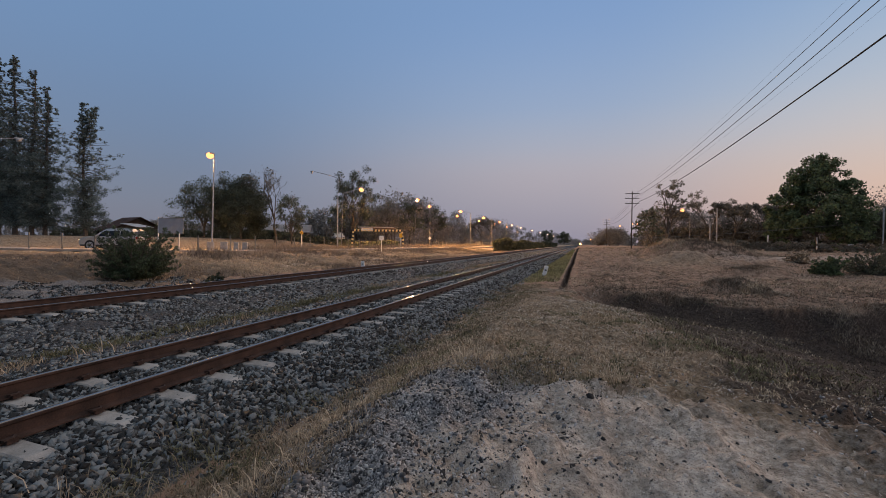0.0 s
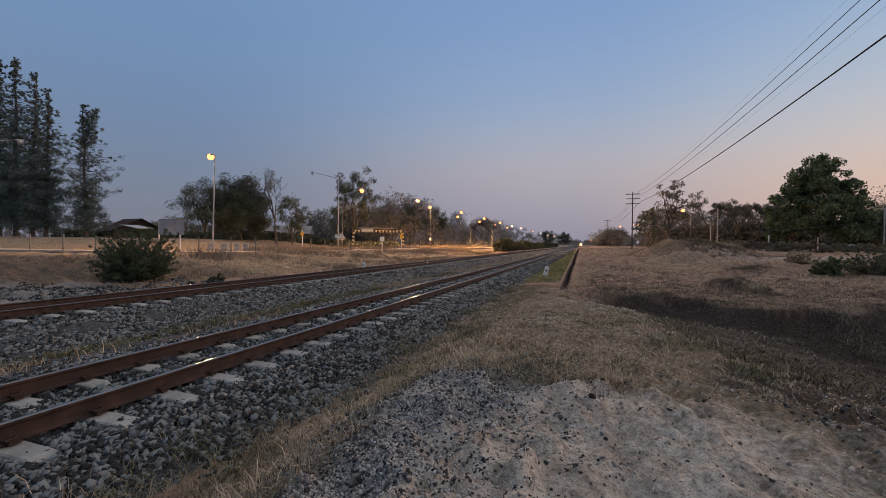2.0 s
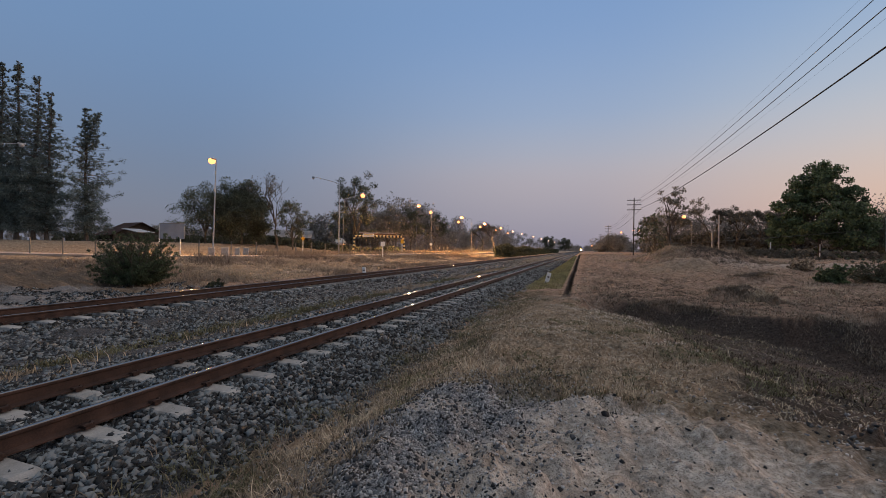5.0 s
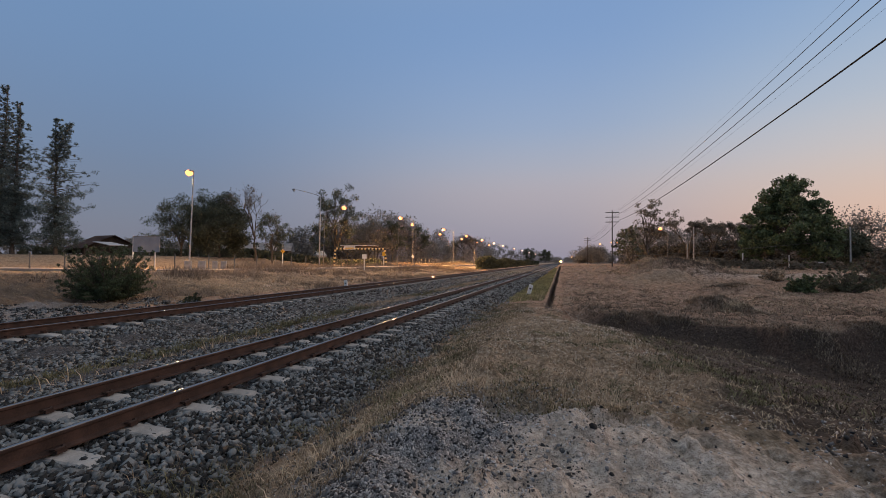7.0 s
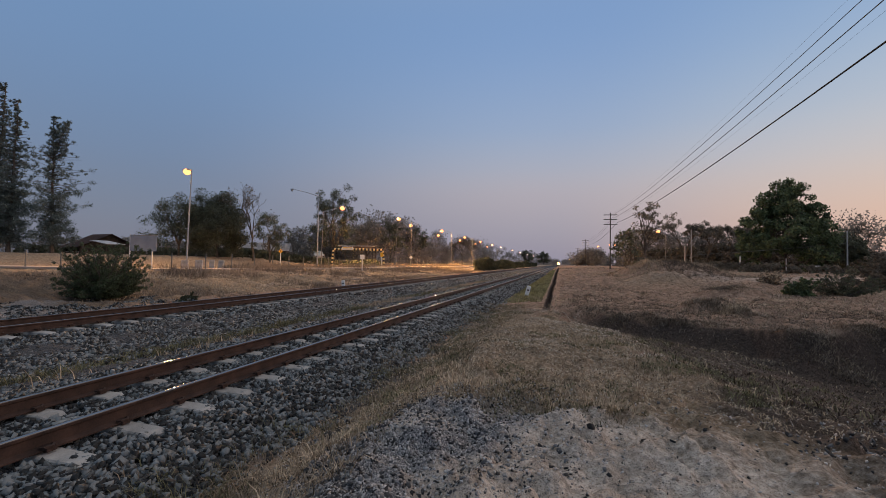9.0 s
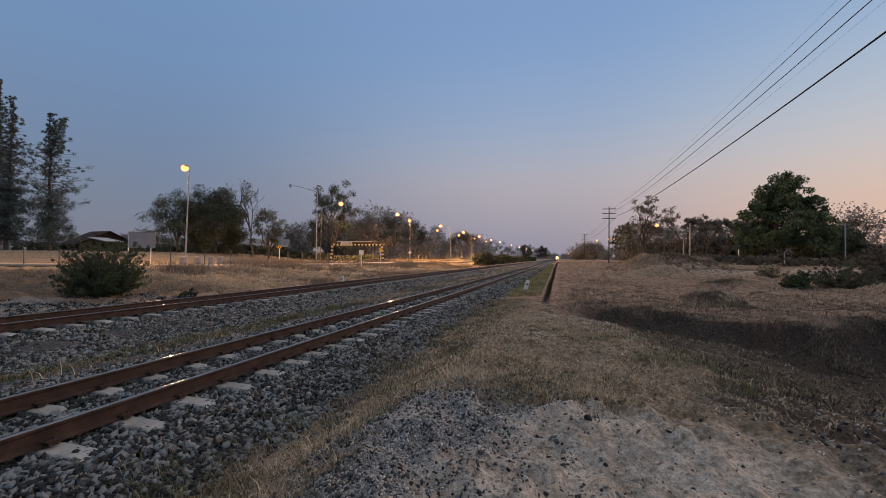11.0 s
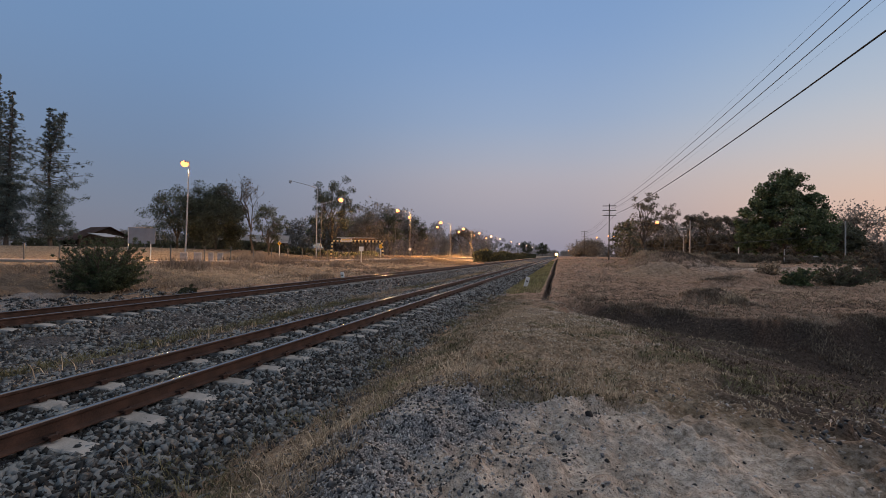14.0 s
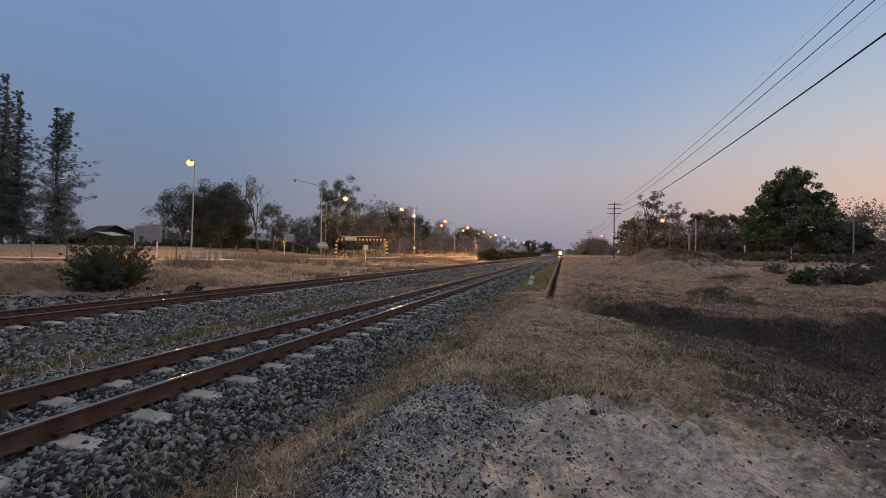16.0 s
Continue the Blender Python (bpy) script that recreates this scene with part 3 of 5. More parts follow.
build_track(FAR_CX, 2.2 - 0.59 * 26, "second metre-gauge track with rusty rails on concrete sleepers")


# ---- ballast ----
def stones(name, x, y, z, size, seed):
    """Broken stones as one mesh: eight jittered corners each."""
    r = np.random.default_rng(seed)
    n = len(x)
    c = np.array([(-1, -1, -1), (1, -1, -1), (1, 1, -1), (-1, 1, -1), (-1, -1, 1), (1, -1, 1), (1, 1, 1), (-1, 1, 1)], float) * 0.5
    v = c[None] * (0.35 + 1.05 * r.random((n, 8, 3)))
    v = v * (np.stack([1 + 0.5 * r.random(n), 0.7 + 0.4 * r.random(n), 0.4 + 0.45 * r.random(n)], -1))[:, None, :]
    q = r.normal(size=(n, 4))
    q /= np.linalg.norm(q, axis=1, keepdims=True)
    w, a, b, d = q.T
    R = np.stack([1 - 2 * (b * b + d * d), 2 * (a * b - d * w), 2 * (a * d + b * w), 2 * (a * b + d * w), 1 - 2 * (a * a + d * d), 2 * (b * d - a * w), 2 * (a * d - b * w), 2 * (b * d + a * w), 1 - 2 * (a * a + b * b)], -1).reshape(n, 3, 3)
    v = np.einsum("nij,nkj->nki", R, v) * size[:, None, None] + np.stack([x, y, z], -1)[:, None, :]
    f = np.array([(0, 3, 2, 1), (4, 5, 6, 7), (0, 1, 5, 4), (1, 2, 6, 5), (2, 3, 7, 6), (3, 0, 4, 7)])
    F = (np.arange(n) * 8)[:, None, None] + f[None]
    return np_mesh(name, v.reshape(-1, 3), F.reshape(-1, 4))


def bed_height(x):
    return np.interp(x, [-13.2, -12.4, -11.75, -9.3, -8.4, -7.4, -6.5, -5.6, -3.1, -2.75, -2.3], [0.08, 0.2, 0.325, 0.325, 0.19, 0.14, 0.19, 0.325, 0.325, 0.26, 0.12])


def build_ballast():
    r = np.random.default_rng(5)
    xs, ys, ss_ = [], [], []
    for x0, x1, y0, y1, per, size in ((-3.9, -1.7, 1.2, 6.5, 1050, 0.046), (-3.9, -1.8, 6.5, 13, 620, 0.054), (-5.9, -3.9, 1.5, 7, 850, 0.047), (-5.9, -3.9, 7, 13, 380, 0.06),
                                      (-9.9, -5.9, 2.5, 9, 500, 0.056), (-13.3, -9.9, 3.0, 11, 300, 0.062), (-9.9, -5.9, 9, 18, 280, 0.068), (-13.2, -9.9, 11, 20, 50, 0.11), (-5.9, -2.0, 13, 26, 220, 0.068), (-13.2, -5.9, 18, 36, 90, 0.085), (-5.9, -2.3, 26, 45, 90, 0.085), (-13.2, -2.3, 36, 75, 30, 0.1), (-17, -13.2, 4.0, 13.5, 420, 0.046), (-13.2, -2.2, -14, 1.6, 110, 0.085)):
        n = int((x1 - x0) * (y1 - y0) * per)
        xs.append(r.uniform(x0, x1, n)), ys.append(r.uniform(y0, y1, n)), ss_.append(size * r.uniform(0.6, 1.35, n))
    x, y, s = map(np.concatenate, (xs, ys, ss_))
    toe = -2.42 + 0.35 * (vn(x * 0, y, 0.8, 3) - 0.5) + np.where(r.random(len(x)) < 0.3, 0.45 * r.random(len(x)) ** 2 * 2, 0)
    keep = (x < toe) & ((x > -13.2) | (vn(x, y, 0.9, 41) > 0.3 + 0.2 * ss(-x, 14, 17))) & ~((np.abs(x + 6.7) < 0.5 + 0.5 * (vn(x, y, 0.7, 2) - 0.5)) & (r.random(len(x)) < 0.72))
    for cx in (NEAR_CX, FAR_CX):
        for sx in (-0.532, 0.532):
            keep &= np.abs(x - cx - sx) > 0.075
        # leave the sleepers bare
        first = 2.55 if cx == NEAR_CX else 2.2
        ph = np.abs((y - first + 0.295) % 0.59 - 0.295)
        d = np.abs(x - cx)
        big = np.maximum(0, s - 0.05)
        keep &= ~((d < 0.74 + 0.12 * vn(x, y, 0.3, 42) + 1.5 * big + (0.26 if cx == FAR_CX else 0.0)) & (d > 0.3 + 0.14 * vn(x, y, 0.4, 22)) & (ph < 0.07 + 0.025 * vn(x, y, 0.25, 43) + 0.7 * big + (0.07 if cx == FAR_CX else 0.0)) & (r.random(len(x)) < (0.985 if cx == FAR_CX else 0.94)))
    x, y, s = x[keep], y[keep], s[keep]
    z = np.where(x < -13.2, gz(x, y) + 0.015, np.where(x > -2.35, gz(x, y, False), bed_height(x))) - 0.01 - 0.02 * r.random(len(x)) + 0.03 * (vn(x, y, 0.6, 4) - 0.5)
    for cx in (NEAR_CX, FAR_CX):
        z = z - 0.012 * (np.abs(x - cx) < 0.46) - (0.05 if cx == FAR_CX else 0.014) * ((np.abs(x - cx) > 0.6) & (np.abs(x - cx) < 1.1))
    ob = part("ballast", stones("ballast", x, y, z, s, 6), M_stone)
    tagged(ob, "grey crushed-stone ballast spread under both tracks", "ballast", kind="stuff")
    # loose stones and clods on the sand
    n = 9500
    x = np.concatenate([r.normal(-0.9, 0.55, n), r.normal(-0.15, 0.26, 40), r.normal(0.7, 0.9, 420), r.normal(2.65, 0.35, 90), r.uniform(-1.2, 3.2, 1200)])
    y = np.concatenate([r.uniform(1.7, 4.4, n), r.normal(3.05, 0.22, 40), r.uniform(1.8, 4.2, 420), r.normal(4.4, 0.4, 90), r.uniform(1.7, 5.0, 1200)])
    s = np.concatenate([np.minimum(r.gamma(3.0, 0.003, n) + 0.003, 0.018), r.uniform(0.015, 0.042, 40), np.minimum(0.006 + r.gamma(1.6, 0.005, 420), 0.03), r.uniform(0.012, 0.035, 90), np.minimum(r.gamma(2.2, 0.004, 1200) + 0.003, 0.013)])
    # spilt ballast on the heap, and a patch of stones at the sand's edge
    a, b = r.uniform(-1.75, 0.3, 11000), r.uniform(1.5, 4.0, 11000)
    q = ss(-0.35 - a + 0.5 * (vn(a, b, 0.5, 82) - 0.5), -0.3, 0.9) * (0.25 + 1.1 * vn(a, b, 0.35, 83))
    k = (r.random(11000) < 0.7 * q) & (b < stand_edge(a) + 0.05)
    a, b = a[k], b[k]
    c, d = r.uniform(1.6, 3.3, 260), r.normal(3.65, 0.22, 260)
    x, y = np.concatenate([x, a, c]), np.concatenate([y, b, d])
    s = np.concatenate([s, np.minimum(0.009 + r.gamma(2.2, 0.0042, len(a)) * (1 + 0.8 * ss(-a, 0.9, 1.5)), 0.04), np.minimum(0.01 + r.gamma(2.0, 0.006, 260), 0.04)])
    k = x < 3.4
    x, y, s = x[k], y[k], s[k]
    for nm, sel, mm, lab in (("gravel_chips", s < 0.022, M_chip, "small gravel chips strewn on the sand"), ("loose_stones", s >= 0.022, M_loose, "loose dark stones and clods on the sand")):
        tagged(part(nm, stones(nm, x[sel], y[sel], gz(x[sel], y[sel]) - s[sel] * (0.0 if nm == "gravel_chips" else 0.12), s[sel], 8), mm), lab, "stones", kind="stuff")


    x, y = r.uniform(-1.3, 3.3, 5200), 1.7 + 3.1 * r.random(5200)
    k = (r.random(5200) < 1.5 * vn(x, y, 0.45, 72) - 0.3) & (y < np.interp(x, [-2, 0, 1.2, 3.4], [3.0, 3.9, 4.2, 4.6]))
    x, y = x[k], y[k]
    s = np.minimum(r.gamma(2.0, 0.005, len(x)) + 0.005, 0.03)
    tagged(part("sand_clods", stones("sand_clods", x, y, gz(x, y) - 0.3 * s, s, 9), M_clod), "crumbled clods of dry sand", "sand", kind="stuff")


build_ballast()


# ---- grass ----
def blades(name, x, y, z, h, width, seed, lean=0.5, segs=2, way=None):
    """Grass blades as one mesh, each a bent tapering strip."""
    r = np.random.default_rng(seed)
    n = len(x)
    a, b = r.uniform(0, 2 * np.pi, n), r.uniform(0, 2 * np.pi, n)
    if way is not None:
        b = way + r.normal(0, 0.5, n)
        a = b + np.pi / 2 + r.normal(0, 0.4, n)
    dx, dy = np.cos(a), np.sin(a)
    lx, ly = np.cos(b), np.sin(b)
    le = lean * h * r.uniform(0.2, 1.3, n)
    P = []
    for t, w in ((0.0, 1.0), (0.55, 0.8)) if segs == 2 else ((0.0, 1.0),):
        for s in (-1, 1):
            P.append(np.stack([x + s * dx * width * w / 2 + lx * le * t * t, y + s * dy * width * w / 2 + ly * le * t * t, z + h * t], -1))
    P.append(np.stack([x + lx * le, y + ly * le, z + h * np.sqrt(np.clip(1 - (le / np.maximum(h, 1e-3)) ** 2 * 0.3, 0.1, 1))], -1))
    V = np.stack(P, 1)
    k = V.shape[1]
    base = (np.arange(n) * k)[:, None]
    tri = np.array([(0, 1, 3), (0, 3, 2), (2, 3, 4)]) if segs == 2 else np.array([(0, 1, 2)])
    F = (base[:, None, :] + tri[None]).reshape(-1, 3)
    return np_mesh(name, V.reshape(-1, 3), F)


def tufts(r, x, y, per, spread):
    """Scatter per blades round each tuft's foot."""
    k = len(x)
    X, Y = np.repeat(x, per), np.repeat(y, per)
    big = np.repeat(r.gamma(4.0, 0.25, k), per)
    u, v = r.normal(0, 1, k * per), r.normal(0, 1, k * per)
    return X + u * spread * big, Y + v * spread * big, np.arctan2(v, u), big


def build_grass():
    r = np.random.default_rng(12)
    # dry grass along the toe of the ballast and round the stand
    x, y = r.uniform(-2.75, -1.25, 2600), 1.2 + 16 * r.random(2600) ** 1.3
    k = r.random(2600) < 0.35 + 0.65 * vn(x, y, 0.9, 3)
    x, y, way, big = tufts(r, x[k], y[k], 34, 0.05)
    h = r.uniform(0.015, 0.10, len(x)) * big
    m = vn(x, y, 0.5, 71) + 0.5 * (r.random(len(x)) - 0.5)
    for nm, sel, mm, lab in (("dry_grass_strip", m < 0.15, M_straw, "tufts of dry straw-coloured grass at the foot of the ballast"), ("dull_grass_strip", (m >= 0.15) & (m < 0.58), M_strip, "dull brown grass at the foot of the ballast"), ("olive_grass_strip", m >= 0.58, M_weedgreen, "olive grass at the foot of the ballast")):
        tagged(part(nm, blades(nm, x[sel], y[sel], gz(x[sel], y[sel]), h[sel] * (0.9 if mm is M_straw else 0.7), 0.006, 2, 1.5, 2, way[sel]), mm), lab, "grass", kind="stuff")
    x, y = r.uniform(-1.9, 2.9, 5200), r.uniform(2.8, 17.5, 5200)
    crest = np.interp(y, [2, 4, 5, 6.5, 8.5, 10, 12, 13.5, 16], [3.6, 3.4, 2.5, 2.0, 1.5, 1.3, 1.1, 0.7, -0.7]) + 0.9 * (vn(x, y, 0.7, 67) - 0.5)
    edge = stand_edge(x) + 0.1
    k = (x < crest) & (y > edge + 0.6 * (vn(x, y, 0.8, 5) - 0.5)) & (r.random(5200) < 0.25 + 0.9 * vn(x, y, 1.3, 6))
    x, y, way, big = tufts(r, x[k], y[k], 28, 0.06)
    h = r.uniform(0.006, 0.042, len(x)) * big * (0.5 + 1.2 * vn(x, y, 0.7, 61))
    d = vn(x, y, 0.55, 63) + 0.4 * (vn(x, y, 1.7, 64) - 0.5) - 0.12 * ss(-x, 0.2, 1.2) > 0.66
    for nm, sel, mm, lab in (("short_dry_grass", ~d, M_straw, "short trampled dry grass on the raised stand"), ("short_green_grass", d, M_weedgreen, "low olive weeds among the dry grass of the stand")):
        tagged(part(nm, blades(nm, x[sel], y[sel], gz(x[sel], y[sel]), h[sel], 0.008, 3, 1.6, 2, way[sel]), mm), lab, "grass", kind="stuff")
    # straw and leaf litter lying about
    x, y = r.uniform(-1.9, 3.6, 22000), 1.8 + 11 * r.random(22000) ** 1.2
    k = r.random(22000) < (0.1 + 0.9 * ss(y, 3.0, 4.3)) * (0.3 + vn(x, y, 0.8, 62))
    x, y = x[k], y[k]
    # pale seed heads and curled leaves scattered over the mound
    a, b = r.uniform(-2.3, 3.2, 30000), 3.7 + 11.5 * r.random(30000) ** 1.1
    k = (r.random(30000) < 1.3 * vn(a, b, 0.9, 65) - 0.15) & (a < np.interp(b, [3, 6, 9, 12, 15], [1.3, 1.7, 1.5, 1.1, 0.6]) + 0.5 * (vn(a, b, 0.6, 90) - 0.5))
    a, b = a[k], b[k]
    s = np.minimum(r.gamma(3.0, 0.0035, len(a)) + 0.003, 0.006 + 0.015 * ss(b, 4.5, 9))
    tagged(part("curled_leaves", stones("curled_leaves", a, b, gz(a, b) + 0.012 + 0.03 * r.random(len(a)), s, 66), M_fleck), "curled pale dry leaves and seed heads among the grass", "litter", kind="stuff")
    tagged(part("litter", blades("litter", x, y, gz(x, y) + 0.004, r.uniform(0.004, 0.014, len(x)), 0.009, 23, 3.0), M_fleck), "bits of straw and dry leaf lying on the stand", "litter", kind="stuff")
    x, y = r.uniform(-2.2, 3.4, 4200), 2.6 + 9 * r.random(4200) ** 1.6
    k = r.random(4200) < ss(y + 1.4 * (vn(x, y, 0.7, 73) - 0.5), 3.1, 4.4)
    x, y = x[k], y[k]
    tagged(part("fallen_stalks", blades("fallen_stalks", x, y, gz(x, y) + 0.006, r.uniform(0.012, 0.04, len(x)), 0.005, 74, 3.2), M_straw), "thin dry stalks lying at the edge of the sand", "litter", kind="stuff")
    # weeds between the tracks
    x, y = r.normal(-6.7, 0.3, 1500), r.uniform(2, 40, 1500)
    x, y, way, big = tufts(r, x, y, 22, 0.06)
    z = bed_height(x) - 0.02
    h = r.uniform(0.03, 0.11, len(x)) * big
    g = vn(x, y, 2.2, 8) > 0.6
    tagged(part("weed_strip", blades("weed_strip", x[~g], y[~g], z[~g], h[~g], 0.012, 4, 0.9), M_straw), "dry weeds in the strip between the two tracks", "grass", kind="stuff")
    tagged(part("green_weed_strip", blades("green_weed_strip", x[g], y[g], z[g], h[g], 0.012, 5, 1.1), M_weedgreen), "olive weeds in the strip between the two tracks", "grass", kind="stuff")
    # the gully and the near field, brown
    x, y = r.uniform(0.5, 14, 9000), r.uniform(5, 22, 9000)
    crest = np.interp(y, [2, 4, 6.5, 8.5, 10, 12, 13.5, 22], [2.6, 2.3, 1.6, 1.2, 1.0, 0.6, 0.0, 0.0])
    k = (x > crest) & (r.random(9000) < 0.1 + 0.9 * vn(x, y, 1.1, 9))
    x, y, way, big = tufts(r, x[k], y[k], 18, 0.08)
    h = r.uniform(0.03, 0.17, len(x)) * big * (0.35 + 1.1 * vn(x, y, 1.4, 10))
    bk, wd = bank_line(x, y)
    mixed = vn(x, y, 0.6, 45) + 0.5 * (r.random(len(x)) - 0.5)
    # blades that take the shade-darkened colour, on the bank and the gully floor
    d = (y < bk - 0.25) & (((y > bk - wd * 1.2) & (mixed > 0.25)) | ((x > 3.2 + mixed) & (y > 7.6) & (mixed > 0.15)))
    o = ~d & (mixed > 0.62) & (y < bk)
    for nm, sel, mm, lab in (("gully_grass", ~d & ~o, M_gully, "brown withered grass on the slopes of the gully"), ("gully_olive_weeds", o, M_weedgreen, "olive weeds on the slopes of the gully"), ("gully_weeds", d, M_weed, "withered weeds along the gully's bank, shade put into their dark colour")):
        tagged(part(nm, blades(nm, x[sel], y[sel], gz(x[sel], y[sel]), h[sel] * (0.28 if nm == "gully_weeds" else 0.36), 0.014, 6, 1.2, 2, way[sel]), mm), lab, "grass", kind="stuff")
    # a thin close cover of withered grass over the slopes and the near field
    n = 120000
    y = 4.6 + 30 * r.random(n) ** 1.5
    x = r.random(n) * (4.5 + 0.75 * y)
    c = np.interp(y, [4, 5, 6.5, 8.5, 10, 12, 14, 15, 40], [2.4, 1.8, 1.3, 1.0, 0.8, 0.6, 0.3, -0.2, -0.2])
    q = vn(x, y, 0.7, 75) + 0.6 * (vn(x, y, 0.2, 76) - 0.5)
    k = (x > c) & (r.random(n) < 0.35 + 0.9 * q)
    x, y, q = x[k], y[k], q[k] + 0.5 * (r.random(k.sum()) - 0.5)
    h = r.uniform(0.015, 0.06, len(x)) * (1 + 0.03 * y)
    bk, wd = bank_line(x, y)
    inside = y < bk
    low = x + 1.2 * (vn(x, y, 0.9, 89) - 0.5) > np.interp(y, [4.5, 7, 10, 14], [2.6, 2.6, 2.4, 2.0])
    pale = vn(x * 0.3, y, 1.6, 87) + 0.5 * (vn(x, y, 0.8, 88) - 0.5) > 0.6 - 0.1 * ss(y, 17, 24)
    for nm, sel, mm, lab in (("slope_cover", (q < 0.62) & inside & ~low, M_gully, "close cover of withered brown grass on the gully's slopes"), ("gully_cover", (q < 0.62) & inside & low, M_weed, "withered cover at the bottom of the gully, shade put into its dark colour"), ("slope_weeds", (q >= 0.62) & (q < 0.8) & inside, M_weedgreen, "scattered olive weeds on the slopes"), ("slope_straw", ((q >= 0.8) & inside) | (~inside & ~pale), M_brown, "paler brown grass on the slopes and the near field"), ("field_straw", ~inside & pale, M_straw, "streaks of pale straw across the near field")):
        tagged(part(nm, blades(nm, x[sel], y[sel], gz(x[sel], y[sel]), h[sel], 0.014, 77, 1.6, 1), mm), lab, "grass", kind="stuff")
    # long grass hanging over the lip of the bank, and bits of straw on its face
    x = r.uniform(0.8, 10, 1500)
    y = bank_line(x, 15 + x * 0)[0] + 0.25 + 0.5 * r.normal(0, 0.5, 1500)
    k = r.random(1500) < 1.4 * vn(x, y, 0.8, 46) - 0.2
    x, y, way, big = tufts(r, x[k], y[k], 22, 0.09)
    h = r.uniform(0.03, 0.09, len(x)) * big
    tagged(part("lip_grass", blades("lip_grass", x, y, gz(x, y), h, 0.012, 47, 1.1, 2, way), M_brown), "long brown grass hanging over the gully's bank", "grass", kind="stuff")
    x = r.uniform(0.8, 9, 2600)
    y = bank_line(x, 14 + x * 0)[0] - 3.2 * r.random(2600)
    k = r.random(2600) < 1.2 * vn(x, y, 0.9, 48) - 0.2
    x, y = x[k], y[k]
    tagged(part("gully_litter", blades("gully_litter", x, y, gz(x, y) + 0.02, r.uniform(0.02, 0.08, len(x)), 0.013, 49, 1.5), M_straw), "stray pale stalks on the gully's bank", "litter", kind="stuff")
    # pale brown grass crowning the mounds of the bank
    cx, cy = np.repeat([5.3, 6.8, 8.3, 9.6], 90), np.repeat([11.8, 12.5, 12.3, 14.0], 90)
    x, y = cx + r.normal(0, 0.5, 360), cy + np.abs(r.normal(0, 0.4, 360)) - 0.12
    x, y, way, big = tufts(r, x, y, 26, 0.07)
    tagged(part("mound_grass", blades("mound_grass", x, y, gz(x, y), r.uniform(0.012, 0.04, len(x)) * big, 0.010, 53, 1.2, 2, way), M_brown), "pale brown grass crowning the mounds of the bank", "grass", kind="stuff")
    # withered scrub over the low humps of the field
    k = r.integers(0, 3, 700)
    x, y = np.array([5.0, 5.5, 8.1])[k] + r.normal(0, 0.42, 700), np.array([17.2, 16.2, 25.4])[k] + r.normal(0, 0.34, 700)
    x, y, way, big = tufts(r, x, y, 20, 0.08)
    m = vn(x, y, 0.5, 84) > 0.5
    for nm, sel, mm, lab in (("hump_scrub", m, M_brown, "dull brown scrub on the low humps of the field"), ("hump_grass", ~m, M_straw, "pale brown grass on the low humps of the field")):
        tagged(part(nm, blades(nm, x[sel], y[sel], gz(x[sel], y[sel]), r.uniform(0.03, 0.10, sel.sum()) * big[sel], 0.014, 85, 1.0, 2, way[sel]), mm), lab, "grass", kind="stuff")
    # tufts of long straw round the heap of gravel
    x = r.uniform(-1.9, 0.6, 100)
    y = stand_edge(x) + 0.12 + np.abs(r.normal(0, 0.3, 100))
    x, y, way, big = tufts(r, x, y, 40, 0.055)
    tagged(part("straw_tufts", blades("straw_tufts", x, y, gz(x, y), r.uniform(0.02, 0.08, len(x)) * big, 0.005, 86, 1.3, 2, way), M_straw), "long pale straw tufts round the gravel heap", "grass", kind="stuff")
    # scrub on the old spoil heaps
    q = r.normal(0, 1, (1500, 2))
    x, y = 9.8 + 2.7 * q[:, 0], 46.5 + 1.9 * q[:, 1]
    x, y, way, big = tufts(r, x, y, 14, 0.14)
    h = r.uniform(0.06, 0.22, len(x)) * big
    for nm, sel, mm, lab in (("heap_scrub", (y < 46.4) & (x > 9.2), M_gully, "brown withered scrub on the old spoil heap"), ("heap_grass", (y >= 46.4) | (x <= 9.2), M_straw, "tall pale grass on the crest of the spoil heap")):
        tagged(part(nm, blades(nm, x[sel], y[sel], gz(x[sel], y[sel], False), h[sel], 0.03, 50, 0.7, 1), mm), lab, "grass", kind="stuff")
    # the field beyond
    x, y = r.uniform(-0.1, 34, 16000), 14 + 60 * r.random(16000) ** 1.5
    k = (x < 2 + 0.75 * y) & (x > -0.1)
    x, y, way, big = tufts(r, x[k], y[k], 9, 0.2)
    h = r.uniform(0.03, 0.11, len(x)) * (0.4 + 0.9 * vn(x, y, 4, 11)) * big
    d = vn(x * 0.3, y, 2.4, 13) + 0.4 * (vn(x, y, 1.3, 14) - 0.5) > 0.55
    for nm, sel, mm, lab in (("field_grass", ~d, M_brown, "brown dry grass across the open field"), ("pale_field_grass", d, M_straw, "paler patches of dry grass in the open field")):
        tagged(part(nm, blades(nm, x[sel], y[sel], gz(x[sel], y[sel], False), h[sel], 0.03, 7, 1.2, 1), mm), lab, "grass", kind="stuff")
    # green verge by the drain
    x, y = r.uniform(-2.3, -0.75, 12000), r.uniform(18, 56, 12000)
    tagged(part("green_verge", blades("green_verge", x, y, gz(x, y, False), r.uniform(0.04, 0.14, 12000), 0.03, 8, 0.9, 1), M_greeng), "yellow-green grass verge beside the drain", "grass", kind="stuff")
    # the bank on the road side
    x, y = -13.4 - 12 * r.random(9000) ** 1.1, 5 + 80 * r.random(9000) ** 1.5
    k = r.random(9000) < 0.08 + 1.0 * ss(y, 9, 20) * (0.2 + vn(x, y, 3, 14))
